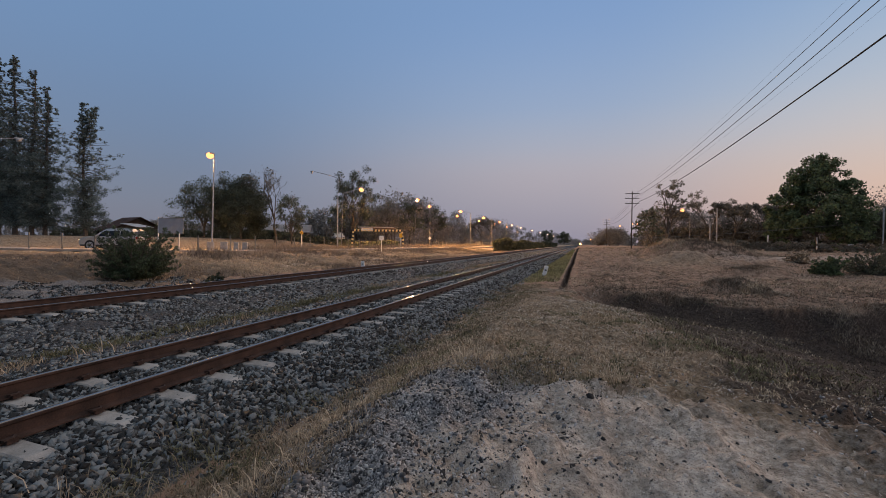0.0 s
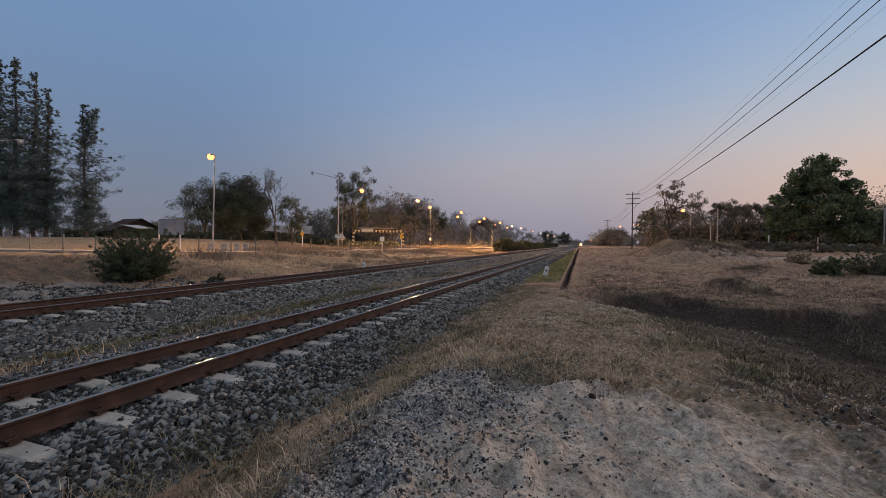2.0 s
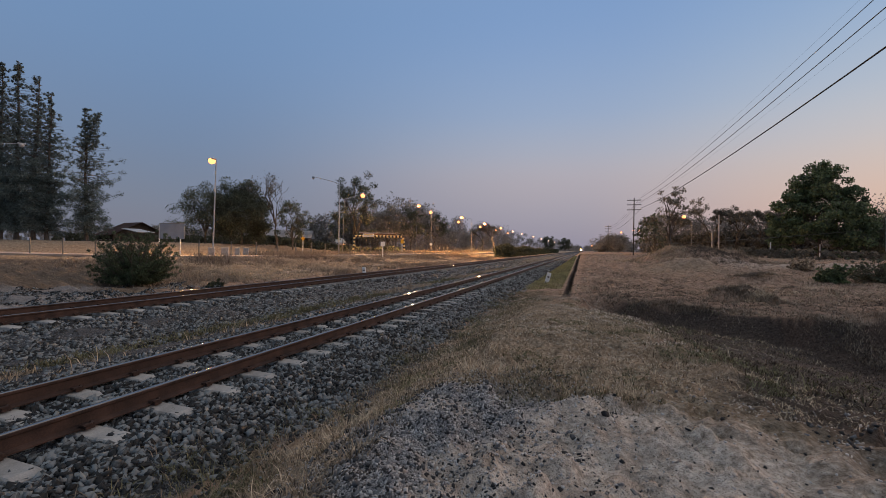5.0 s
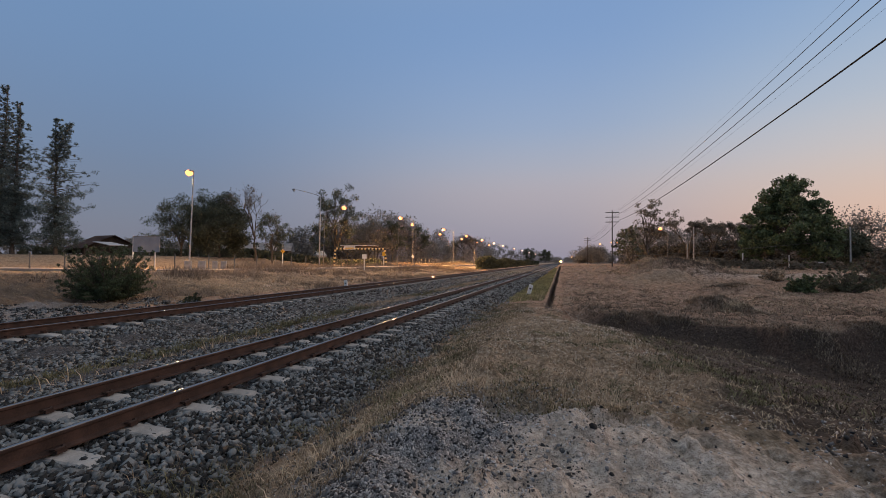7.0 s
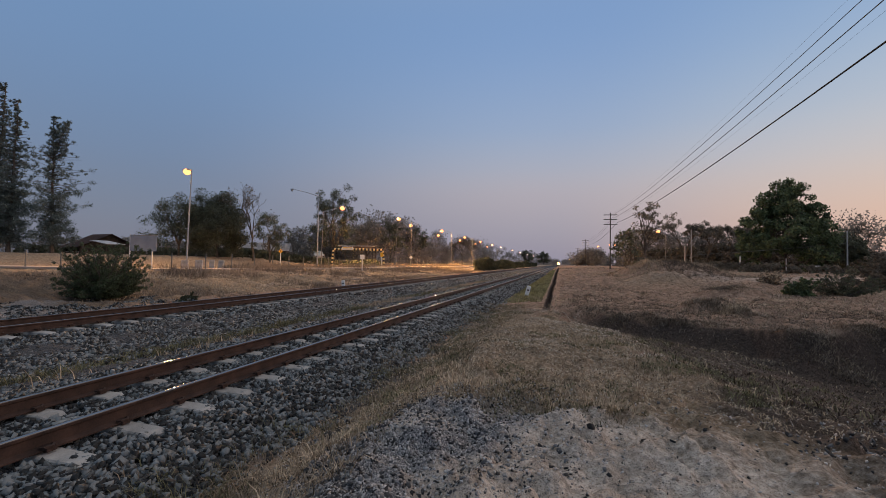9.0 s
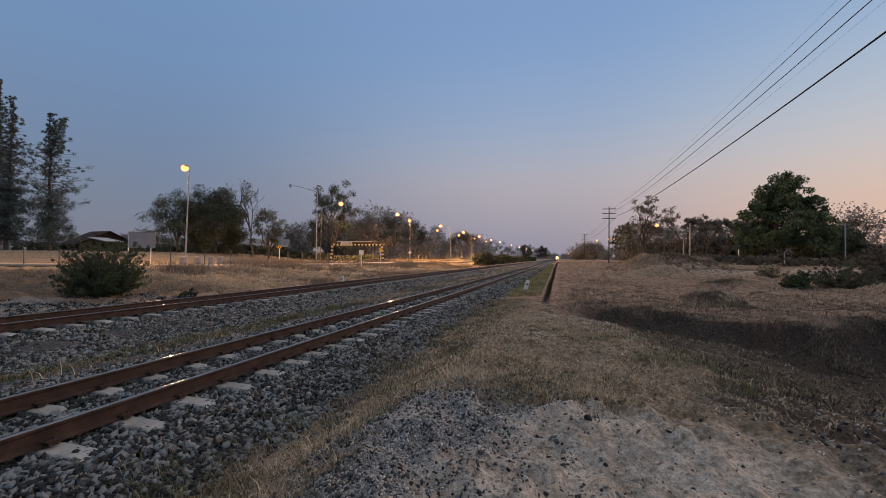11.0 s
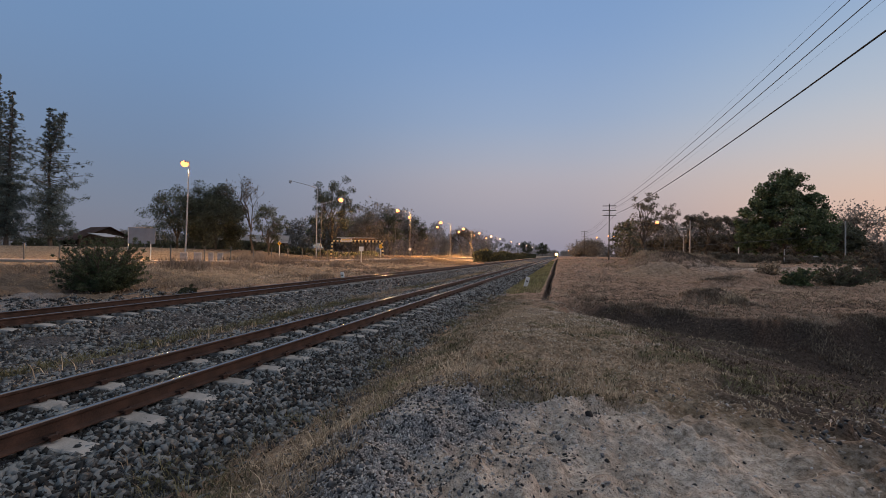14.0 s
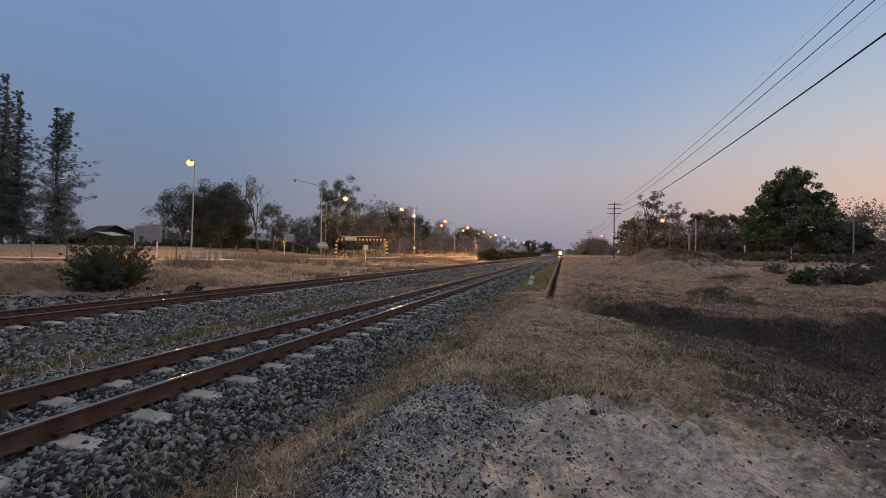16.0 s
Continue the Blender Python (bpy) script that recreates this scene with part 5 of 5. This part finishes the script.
def build_lamps():
    lab = "galvanised street lamp with a lit orange sodium lantern"
    for x, y, h, e, ln in ((-32.4, 31.6, 9.0, 8800, 0.25), (-26.0, 73.5, 8.9, 42000, 0.0), (-26.3, 104, 9, 32000, 0), (-26.5, 131, 9, 24000, 0), (-26.5, 158, 9, 18000, 0), (-26.5, 186, 9, 14000, 0), (-26.5, 214, 9, 0, 0), (-26, 260, 9, 0, 0), (-26, 310, 9, 0, 0), (-25.5, 370, 9, 0, 0), (-25, 440, 9, 0, 0)):
        street_lamp(x, y, h, -0.98, 0.2, 2.4 if y > 40 else 0.35, M_sodium if y < 170 else M_paleorange, e, lab, ln, None, 1.2 if y < 80 else 1.4)
    street_lamp(-28.5, 46.8, 9.6, -0.97, -0.24, 3.0, None, 0, "tall galvanised street lamp with an unlit lantern on a long arm", 0.0, None, 0.5)
    for x, y, h, e in ((-38.6, 64.5, 9.8, 3500), (-37.4, 95, 9.6, 2500), (-38.4, 122, 9, 0), (-38.4, 150, 9, 0), (-38.4, 178, 9, 0), (-38, 206, 9, 0)):
        street_lamp(x, y, h, 0.98, 0.2, 2.9, M_sodium, e, lab, 0.2, None, 1.4)
    street_lamp(-57.0, 27.4, 11.0, 0.436, 0.9, 2.2, None, 0, "galvanised street lamp with an unlit lantern beside the casuarinas", 0.0, None, 0.9)
    for x, y, h, e in ((20.2, 97, 7.6, 700), (16.4, 200, 8.6, 0), (15.9, 260, 6.0, 0), (21.2, 200, 9.4, 0), (22.4, 192, 9.0, 0), (6.6, 330, 4.2, 0)):
        street_lamp(x, y, h, -0.9, -0.4, 1.4, M_sodium, e, "street lamp glowing orange at the far side of the field", 0.0, None, 1.35)


build_lamps()
t = thing("yard_lamp", pose(-104, 60, float(gz(-104, 60, False)) - 0.05), "white tube lamp on a slim pole beyond the casuarinas", "lamp")
part("pole", tube(bmesh.new(), (0, 0, 0), (0, 0, 4.7), 0.05, 0.04, 8), M_galv, t)
part("tube", tube(bmesh.new(), (-0.55, -0.2, 4.62), (0.55, -0.05, 4.78), 0.05, None, 8), M_tubelight, t, "glowing white tube")


def concrete_post(parent, x, y, h, w=0.1):
    z = float(gz(x, y, False))
    return part("post", box(bmesh.new(), (x, y, z + h / 2 - 0.05), (w, w, h), None, 0.012), M_post, parent)


def build_fence():
    fence = thing("wire_fence", pose(0, 0, 0), "wire fence on slim concrete posts between railway and road", "fence")
    line = [(-80, 8.3), (-60, 15.0), (-38, 22.2), (-30, 24.6), (-27.5, 27.5), (-26.8, 33), (-26.2, 60), (-25.6, 150)]
    pts = [Vector(p) for p in line]
    posts = []
    carry = 0.0
    for a, b in zip(pts, pts[1:]):
        L = (b - a).length
        d = carry
        while d < L:
            posts.append(a.lerp(b, d / L))
            d += 2.5
        carry = d - L
    for p in posts:
        concrete_post(fence, p.x, p.y, 1.45, 0.07)
    for k in (0.35, 0.7, 1.05, 1.32):
        bm = bmesh.new()
        for a, b in zip(posts, posts[1:]):
            tube(bm, (a.x, a.y, float(gz(a.x, a.y, False)) + k), (b.x, b.y, float(gz(b.x, b.y, False)) + k), 0.003, None, 3, False)
        part("wire", bm, M_wire, fence)


build_fence()


def build_signs():
    # notice board on two posts
    z = 0.62
    t = thing("notice_board", pose(-36.1, 30.3, z, 0, 0, 28), "blank grey board on two white posts", "sign")
    part("board", box(bmesh.new(), (0.2, 0, 2.43), (2.1, 0.05, 1.36), None, 0.01), M_panel, t)
    for s in (-0.88, 0.88):
        part("post", tube(bmesh.new(), (s, 0.06, -0.2), (s, 0.06, 3.2), 0.05, None, 8), M_white, t)
    part("frame_rail", box(bmesh.new(), (0.2, 0.0, 3.15), (2.2, 0.07, 0.07), None, 0.01), M_column, t)
    # diamond warning sign
    t = thing("warning_sign", pose(-28.6, 39.8, 0.95, 0, 0, 30), "yellow diamond warning sign on a white post", "road sign")
    part("post", tube(bmesh.new(), (0, 0.03, -0.1), (0, 0.03, 2.0), 0.04, None, 8), M_white, t)
    part("plate", box(bmesh.new(), (0, 0, 1.75), (0.31, 0.02, 0.31), Matrix.Rotation(radians(45), 3, "Y"), 0.008), M_yellow, t)
    part("symbol", box(bmesh.new(), (0, -0.016, 1.75), (0.07, 0.008, 0.2), None, 0.003), M_black, t)
    # small white notice
    t = thing("notice_sign", pose(-21.5, 44.6, 0.95, 0, 0, 22), "small white square notice on a white post", "sign")
    part("post", tube(bmesh.new(), (0, 0.03, -0.2), (0, 0.03, 1.5), 0.05, None, 8), M_white, t)
    part("plate", box(bmesh.new(), (0, 0, 1.32), (0.5, 0.02, 0.5), None, 0.006), M_signwhite, t)
    # signs on the gauge's leg and on a lamp column
    t = thing("road_sign", pose(-25.2, 58.6, 0.85, 0, 0, 20), "yellow square road sign on a white post by the gauge", "road sign")
    part("post", tube(bmesh.new(), (0, 0.04, -0.1), (0, 0.04, 2.3), 0.045, None, 8), M_white, t)
    part("plate", box(bmesh.new(), (0, 0, 1.95), (0.42, 0.02, 0.62), None, 0.008), M_yellow, t)
    t = thing("column_sign", pose(-25.95, 73.3, 0.85, 0, 0, 18), "white diamond plate fixed to a lamp column", "road sign")
    part("plate", box(bmesh.new(), (0, -0.04, 1.75), (0.46, 0.02, 0.46), Matrix.Rotation(radians(45), 3, "Y"), 0.008), M_signwhite, t)
    part("bracket", box(bmesh.new(), (0, 0.06, 1.75), (0.06, 0.2, 0.3), None, 0.005), M_galv, t)
    # marker posts by the rails
    for x, y, h, w, tilt in ((-12.5, 23.6, 0.5, 0.2, 6), (-1.64, 21.6, 0.55, 0.19, -16)):
        t = thing("marker_post", pose(x, y, float(gz(x, y, False)) - 0.04, 0, tilt * -1, 10), "short white-painted concrete marker post beside the rails", "marker post", "marker posts")
        part("stone", box(bmesh.new(), (0, 0, h / 2), (w, 0.1, h), None, 0.025), M_white, t)
        part("band", box(bmesh.new(), (0, -0.053, h * 0.62), (w * 0.5, 0.004, h * 0.12), None, 0.001), M_black, t)


build_signs()


def build_gantry():
    """Striped height gauge over the road with a lit board, and the shelter behind it."""
    x0, x1, y = -33.4, -25.9, 60.0
    z = 0.8
    t = thing("height_gantry", pose((x0 + x1) / 2, y, z, 0, 0, 14), "black and yellow striped height gauge over the road", "gantry")
    w = (x1 - x0) / 2

    def striped(a, b, n, name):
        p = part(name, tube(bmesh.new(), a, b, 0.14, None, 12), M_black, t, "black and yellow striped bar")
        a, b = Vector(a), Vector(b)
        for i in range(n):
            part("stripe", tube(bmesh.new(), a.lerp(b, (2 * i + 0.5) / (2 * n)), a.lerp(b, (2 * i + 1.5) / (2 * n)), 0.155, None, 12), M_stripe, p)

    striped((-w, 0, 2.75), (w, 0, 2.75), 14, "crossbar")
    striped((-w, 0, 2.75), (-w - 0.25, 0, 0), 5, "leg")
    striped((w, 0, 2.75), (w + 0.2, 0, 0), 5, "leg")
    board = part("board", box(bmesh.new(), (-1.6, -0.12, 2.9), (1.7, 0.05, 0.5), None, 0.01), M_signwhite, t, "white lettered board")
    for k in (0, 1):
        part("line_of_writing", box(bmesh.new(), (-1.6, -0.15, 3.0 - 0.2 * k), (1.35, 0.008, 0.09), None, 0.002), M_yellow, board)
    s = thing("roadside_shelter", pose(-31.2, 63.2, 0.8, 0, 0, 14), "open shelter with a dark roof and a thin pale fascia", "shelter")
    bm = bmesh.new()
    for i in range(16):
        box(bm, (-2.6 + i * 0.35, 0, 3.15 + 0.03 * (i % 2)), (0.36, 3.2, 0.03), Matrix.Rotation(radians(-5), 3, "X"))
    part("roof", bm, M_roofred, s)
    part("fascia", box(bmesh.new(), (0, -1.62, 3.33), (5.7, 0.04, 0.08), None, 0.01), M_white, s, "thin pale fascia board")
    for a in (-2.4, 2.5):
        for b in (-1.3, 1.3):
            part("post", tube(bmesh.new(), (a, b, 0), (a, b, 3.1), 0.05, None, 8), M_wood, s)


build_gantry()


def build_blocks():
    r = random.Random(4)
    for x, y, w in ((-31.5, 30.6, 0.55), (-30.4, 31.0, 0.6), (-29.4, 31.4, 0.4), (-28.7, 31.7, 0.45)):
        t = thing("concrete_block", pose(x, y, float(gz(x, y, False)) - 0.03, 0, 0, 30 + r.uniform(-8, 8)), "pale worn concrete barrier block by the lamp", "barrier", "barrier blocks")
        bm = bmesh.new()
        box(bm, (0, 0, 0.45), (w, 0.35, 0.9), None, 0.04)
        for v in bm.verts:
            if v.co.z > 0.5:
                v.co.y *= 0.55
        part("block", bm, M_block, t)


build_blocks()


def gable_house(x, y, w, d, hw, hr, rz, roofm, label, openings=3):
    t = thing("house", pose(x, y, float(gz(x, y, False)) - 0.05, 0, 0, rz), label, "house")
    bm = bmesh.new()
    box(bm, (0, 0, hw / 2), (w, d, hw))
    wall = part("wall", bm, M_wood, t)
    bm = bmesh.new()
    o = 0.6
    A = [bm.verts.new(p) for p in ((-w / 2 - o, -d / 2 - o, hw - 0.1), (w / 2 + o, -d / 2 - o, hw - 0.1), (w / 2 + o, 0, hw + hr), (-w / 2 - o, 0, hw + hr), (-w / 2 - o, d / 2 + o, hw - 0.1), (w / 2 + o, d / 2 + o, hw - 0.1))]
    bm.faces.new((A[0], A[1], A[2], A[3]))
    bm.faces.new((A[3], A[2], A[5], A[4]))
    bmesh.ops.solidify(bm, geom=bm.faces[:], thickness=0.12)
    part("roof", bm, roofm, t)
    for s in (-1, 1):
        bm = bmesh.new()
        vs = [bm.verts.new((s * (w / 2 - 0.02), -d / 2, hw)), bm.verts.new((s * (w / 2 - 0.02), d / 2, hw)), bm.verts.new((s * (w / 2 - 0.02), 0, hw + hr - 0.1))]
        bm.faces.new(vs)
        bmesh.ops.solidify(bm, geom=bm.faces[:], thickness=0.1)
        part("gable", bm, M_wood, t)
    for i in range(openings):
        wx = -w / 2 + (i + 0.5) * w / openings
        win = part("window", box(bmesh.new(), (wx, -d / 2 - 0.02, hw * 0.55), (w / openings * 0.45, 0.06, hw * 0.42)), M_glass, t)
        part("frame", box(bmesh.new(), (wx, -d / 2 - 0.04, hw * 0.55 - hw * 0.23), (w / openings * 0.5, 0.1, 0.08)), M_white, win)
    return t


house = gable_house(-74.3, 55.2, 5.0, 8, 1.3, 2.2, -12, M_roofred, "low house with a dark red roof and a pale lean-to porch")
part("porch_roof", box(bmesh.new(), (6.9, -2.4, 1.95), (5.0, 2.6, 0.1), Matrix.Rotation(radians(7), 3, "Y"), 0.02), M_roof, house, "pale sheet porch roof")
for s in (5.0, 7.0, 9.0):
    part("porch_post", tube(bmesh.new(), (s, -3.5, 0), (s, -3.5, 2.1 - 0.12 * (s - 5.0)), 0.06, None, 8), M_wood, house)
gable_house(-54.5, 68, 11.5, 7, 1.5, 1.4, 30, M_roof, "low building with a pale sheet roof behind the road")


# ---- telegraph line ----
def sag_wire(bm, a, b, sag, r):
    pts = [Vector(a).lerp(Vector(b), i / 14) - Vector((0, 0, sag * 4 * (i / 14) * (1 - i / 14))) for i in range(15)]
    rod(bm, pts, r, r, 4)


def build_line():
    ys = (-3.0, 61.5, 126, 190, 255)
    ARMS = ((7.25, 0.85), (6.65, 0.85), (6.0, 0.85))
    bases = []
    for y in ys:
        x = 6.15
        zb = 1.2 if y > 40 else 1.0
        g = float(gz(x, y, False))
        zb = max(g, zb) if y > 40 else g
        top = 1.3 + 7.5
        t = thing("telegraph_pole", pose(x, y, zb - 0.05), "dark wooden telegraph pole with three crossarms", "utility pole", "telegraph poles")
        H = top - zb + 0.05
        part("post", tube(bmesh.new(), (0, 0, 0), (0, 0, H), 0.08, 0.06, 10), M_wood, t)
        for k, (az, half) in enumerate(ARMS):
            arm = part("crossarm", box(bmesh.new(), (0, -0.1, az + 1.3 - zb), (half * 2, 0.08, 0.085), None, 0.008), M_wood, t)
            for s in (-0.78, -0.45, 0.45, 0.78):
                part("insulator", tube(bmesh.new(), (s, -0.1, az + 1.36 - zb), (s, -0.1, az + 1.5 - zb), 0.035, 0.025, 8), M_white, arm)
        bases.append((x, y))
    for k, (az, half) in enumerate(ARMS):
        for s, wr in (((0.67, 0.014), (0.35, 0.003)), ((0.5, 0.016), (0.8, 0.003)), ((0.85, 0.017), (0.885, 0.012)))[k]:
            w = thing("telegraph_wire", pose(0, 0, 0), "thin dark telegraph wire sagging between the poles", "wire", "telegraph wires")
            bm = bmesh.new()
            for (xa, ya), (xb, yb) in zip(bases, bases[1:]):
                sag_wire(bm, (xa + s, ya, az + 1.5), (xb + s, yb, az + 1.5), 0.75, wr)
            part("strand", bm, M_wire, w)


build_line()


# ---- posts by the wood ----
for px, py, ph in ((27.2, 79, 2.4), (33.0, 78, 2.0)):
    t = thing("white_post", pose(px, py, float(gz(px, py, False)) - 0.05), "white-painted post at the edge of the wood", "post", "white posts")
    part("shaft", box(bmesh.new(), (0, 0, ph / 2), (0.15, 0.15, ph), None, 0.03), M_white, t)
t = thing("garden_table", pose(36.8, 78, float(gz(36.8, 78, False)) - 0.05), "small round white concrete table under the trees", "table")
part("pedestal", tube(bmesh.new(), (0, 0, 0), (0, 0, 0.85), 0.22, 0.14, 10), M_white, t)
part("tabletop", tube(bmesh.new(), (0, 0, 0.85), (0, 0, 0.97), 0.55, 0.52, 18), M_white, t)
for px, py, ph in ((23.6, 92, 7.5), (22.5, 92, 4.5), (40.7, 78, 6.2), (40, 60, 4)):
    t = thing("concrete_pole", pose(px, py, float(gz(px, py, False)) - 0.05), "pale square concrete pole before the dark trees", "utility pole", "concrete poles")
    part("shaft", box(bmesh.new(), (0, 0, ph / 2), (0.17, 0.17, ph), None, 0.02), M_concrete, t)


t = thing("service_cable", pose(0, 0, 0), "slack pale service cable from the telegraph pole to the concrete pole", "wire")
cable = bmesh.new()
sag_wire(cable, (6.12, 61.42, 2.65), (40.65, 77.9, 5.7), 0.25, 0.02)
part("strand", cable, M_post, t)


# ---- train ----
def build_train():
    loco = thing("diesel_locomotive", pose(NEAR_CX, 770, 0.5), "diesel locomotive with a bright headlight running on the near track", "train")
    bm = bmesh.new()
    box(bm, (0, 9.3, 2.3), (2.7, 17.5, 2.7), None, 0.2)
    for v in bm.verts:
        if v.co.y < 1.5 and v.co.z > 2.6:
            v.co.y += (v.co.z - 2.6) * 0.45
    part("body", bm, M_loco, loco)
    part("underframe", box(bmesh.new(), (0, 9.3, 0.85), (2.4, 17.8, 0.35), None, 0.03), M_dark, loco)
    for s in (-0.62, 0.62):
        part("windscreen", box(bmesh.new(), (s, 0.62, 2.95), (1.0, 0.08, 0.7), Matrix.Rotation(radians(-22), 3, "X"), 0.02), M_glass, loco)
    for yb in (3.6, 15.0):
        bogie = part("bogie", box(bmesh.new(), (0, yb, 0.55), (1.7, 3.6, 0.4), None, 0.04), M_dark, loco)
        for k in (-1.2, 0, 1.2):
            part("wheelset", tube(bmesh.new(), (-0.55, yb + k, 0.45), (0.55, yb + k, 0.45), 0.44, None, 20), M_dark, bogie)
    # lamp oversized for its glare; the glowing ring is an added halo
    hood = part("headlight_housing", tube(bmesh.new(), (0, 0.3, 2.4), (0, 1.4, 2.4), 1.34, 1.34, 28), M_dark, loco)
    part("halo_ring", tube(bmesh.new(), (0, 0.26, 2.4), (0, 0.34, 2.4), 1.33, 1.33, 28), M_halo, hood, "glowing orange ring in place of the headlight's halo")
    part("headlight", tube(bmesh.new(), (0, 0.2, 2.4), (0, 0.28, 2.4), 1.0, 1.03, 28), M_head, hood, "dazzling warm headlight")
    for s in (-0.95, 0.95):
        part("ditch_light", tube(bmesh.new(), (s, 0.3, 0.95), (s, 0.56, 0.95), 0.2, None, 14), M_head, loco, "bright lower lamp")
    part("coupler", box(bmesh.new(), (0, 0.1, 0.75), (0.3, 0.7, 0.3), None, 0.03), M_dark, loco)
    return loco


LOCO = build_train()


# ---- cars ----
def build_car(m, label, paint, lit):
    """A sport utility car, headed along its x axis."""
    car = thing("suv_car", m, label, "car")
    side = [(-2.35, 0.45), (-2.38, 0.95), (-2.28, 1.14), (-2.0, 1.62), (-1.72, 1.79), (-0.9, 1.84), (0.05, 1.8), (0.4, 1.68), (1.1, 1.18), (1.7, 1.12), (2.2, 1.0), (2.38, 0.8), (2.38, 0.42)]
    bm = bmesh.new()
    rows = []
    for sy in (-1, 1):
        rows.append([bm.verts.new((px, sy * (0.9 if pz < 1.2 else 0.9 - (pz - 1.15) * 0.25), pz)) for px, pz in side])
    k = len(side)
    for j in range(k - 1):
        bm.faces.new((rows[0][j], rows[0][j + 1], rows[1][j + 1], rows[1][j]))
    bm.faces.new(rows[0][::-1])
    bm.faces.new(rows[1])
    bm.faces.new((rows[0][0], rows[1][0], rows[1][-1], rows[0][-1]))
    bmesh.ops.recalc_face_normals(bm, faces=bm.faces)
    bmesh.ops.bevel(bm, geom=bm.edges[:], offset=0.05, segments=2, affect="EDGES")
    body = part("body", bm, paint, car)
    for sy in (-1, 1):
        for x0, x1 in ((-1.85, -1.05), (-0.98, -0.1), (-0.03, 0.8)):
            bm = bmesh.new()
            xt = min(x1, 0.3)
            vs = [bm.verts.new(p) for p in ((x0, sy * 0.905, 1.17), (x1, sy * 0.905, 1.17), (xt, sy * 0.80, 1.6), (x0 + (0.12 if x0 < -1.5 else 0), sy * 0.80, 1.6))]
            bm.faces.new(vs)
            bmesh.ops.solidify(bm, geom=bm.faces[:], thickness=0.03)
            part("window", bm, M_glass, body)
        part("roof_rail", tube(bmesh.new(), (-1.6, sy * 0.66, 1.86), (0.0, sy * 0.66, 1.86), 0.025, None, 6), M_dark, car)
        part("mirror", box(bmesh.new(), (0.72, sy * 1.0, 1.2), (0.12, 0.2, 0.14), None, 0.03), paint, car)
        part("tail_light", box(bmesh.new(), (-2.33, sy * 0.72, 1.05), (0.1, 0.26, 0.2), None, 0.02), M_tail, car)
        part("headlight", box(bmesh.new(), (2.3, sy * 0.66, 0.82), (0.14, 0.36, 0.15), None, 0.02), lit, car)
    part("bumper", box(bmesh.new(), (-2.4, 0, 0.55), (0.16, 1.7, 0.22), None, 0.04), paint, car)
    part("sill", box(bmesh.new(), (0, 0, 0.42), (4.5, 1.72, 0.12), None, 0.03), M_dark, car)
    part("rear_window", box(bmesh.new(), (-2.14, 0, 1.38), (0.04, 1.4, 0.42), Matrix.Rotation(radians(16), 3, "Y"), 0.01), M_glass, car)
    wheels = []
    for wx in (-1.42, 1.42):
        for sy in (-1, 1):
            w = part("wheel", tube(bmesh.new(), (0, -0.12, 0), (0, 0.12, 0), 0.42, None, 22), M_tyre, car)
            part("rim", tube(bmesh.new(), (0, -0.128, 0), (0, 0.128, 0), 0.28, None, 10), M_galv, w)
            bm = bmesh.new()
            for a in range(5):
                box(bm, (0.15 * math.cos(a * 1.2566), sy * 0.13, 0.15 * math.sin(a * 1.2566)), (0.2, 0.02, 0.05), Matrix.Rotation(-a * 1.2566, 3, "Y"))
            part("spokes", bm, M_dark, w)
            w.location = (wx, sy * 0.8, 0.42)
            wheels.append((w, wx, sy * 0.8))
    return car, wheels


CAR, WHEELS = build_car(pose(-36, 26.7, 0.85), "silver sport utility car driving along the lit road", M_carpaint, M_pale)
build_car(pose(-45, 74, float(gz(-45, 74, False)), 0, 0, -50), "pale car standing behind the fence and trees", M_carpaint, M_glass)


# ---- what moves ----
def motions():
    walk(LOCO, [(0.0, pose(NEAR_CX, 770, 0.5)), (8.0, pose(NEAR_CX, 570, 0.5)), (16.0, pose(NEAR_CX, 370, 0.5))])
    speed, a = 7.7, Vector((-0.95, -0.31)).normalized()
    start = Vector((-37.2, 26.3))
    turn = math.degrees(math.atan2(a.y, a.x))
    rows = []
    for t in (0.0, 1.0, 2.0, 4.0, 8.0, 12.0, 16.0):
        p = start + a * speed * t
        rows.append((t, pose(p.x, p.y, float(gz(p.x, p.y, False)) + 0.06, 0, 0, turn)))
    walk(CAR, rows)
    step = 1 / 15
    for w, wx, wy in WHEELS:
        walk(w, [(i * step, pose(wx, wy, 0.42, 0, math.degrees(speed * i * step / 0.42), 0)) for i in range(int(16 / step) + 1)])


motions()
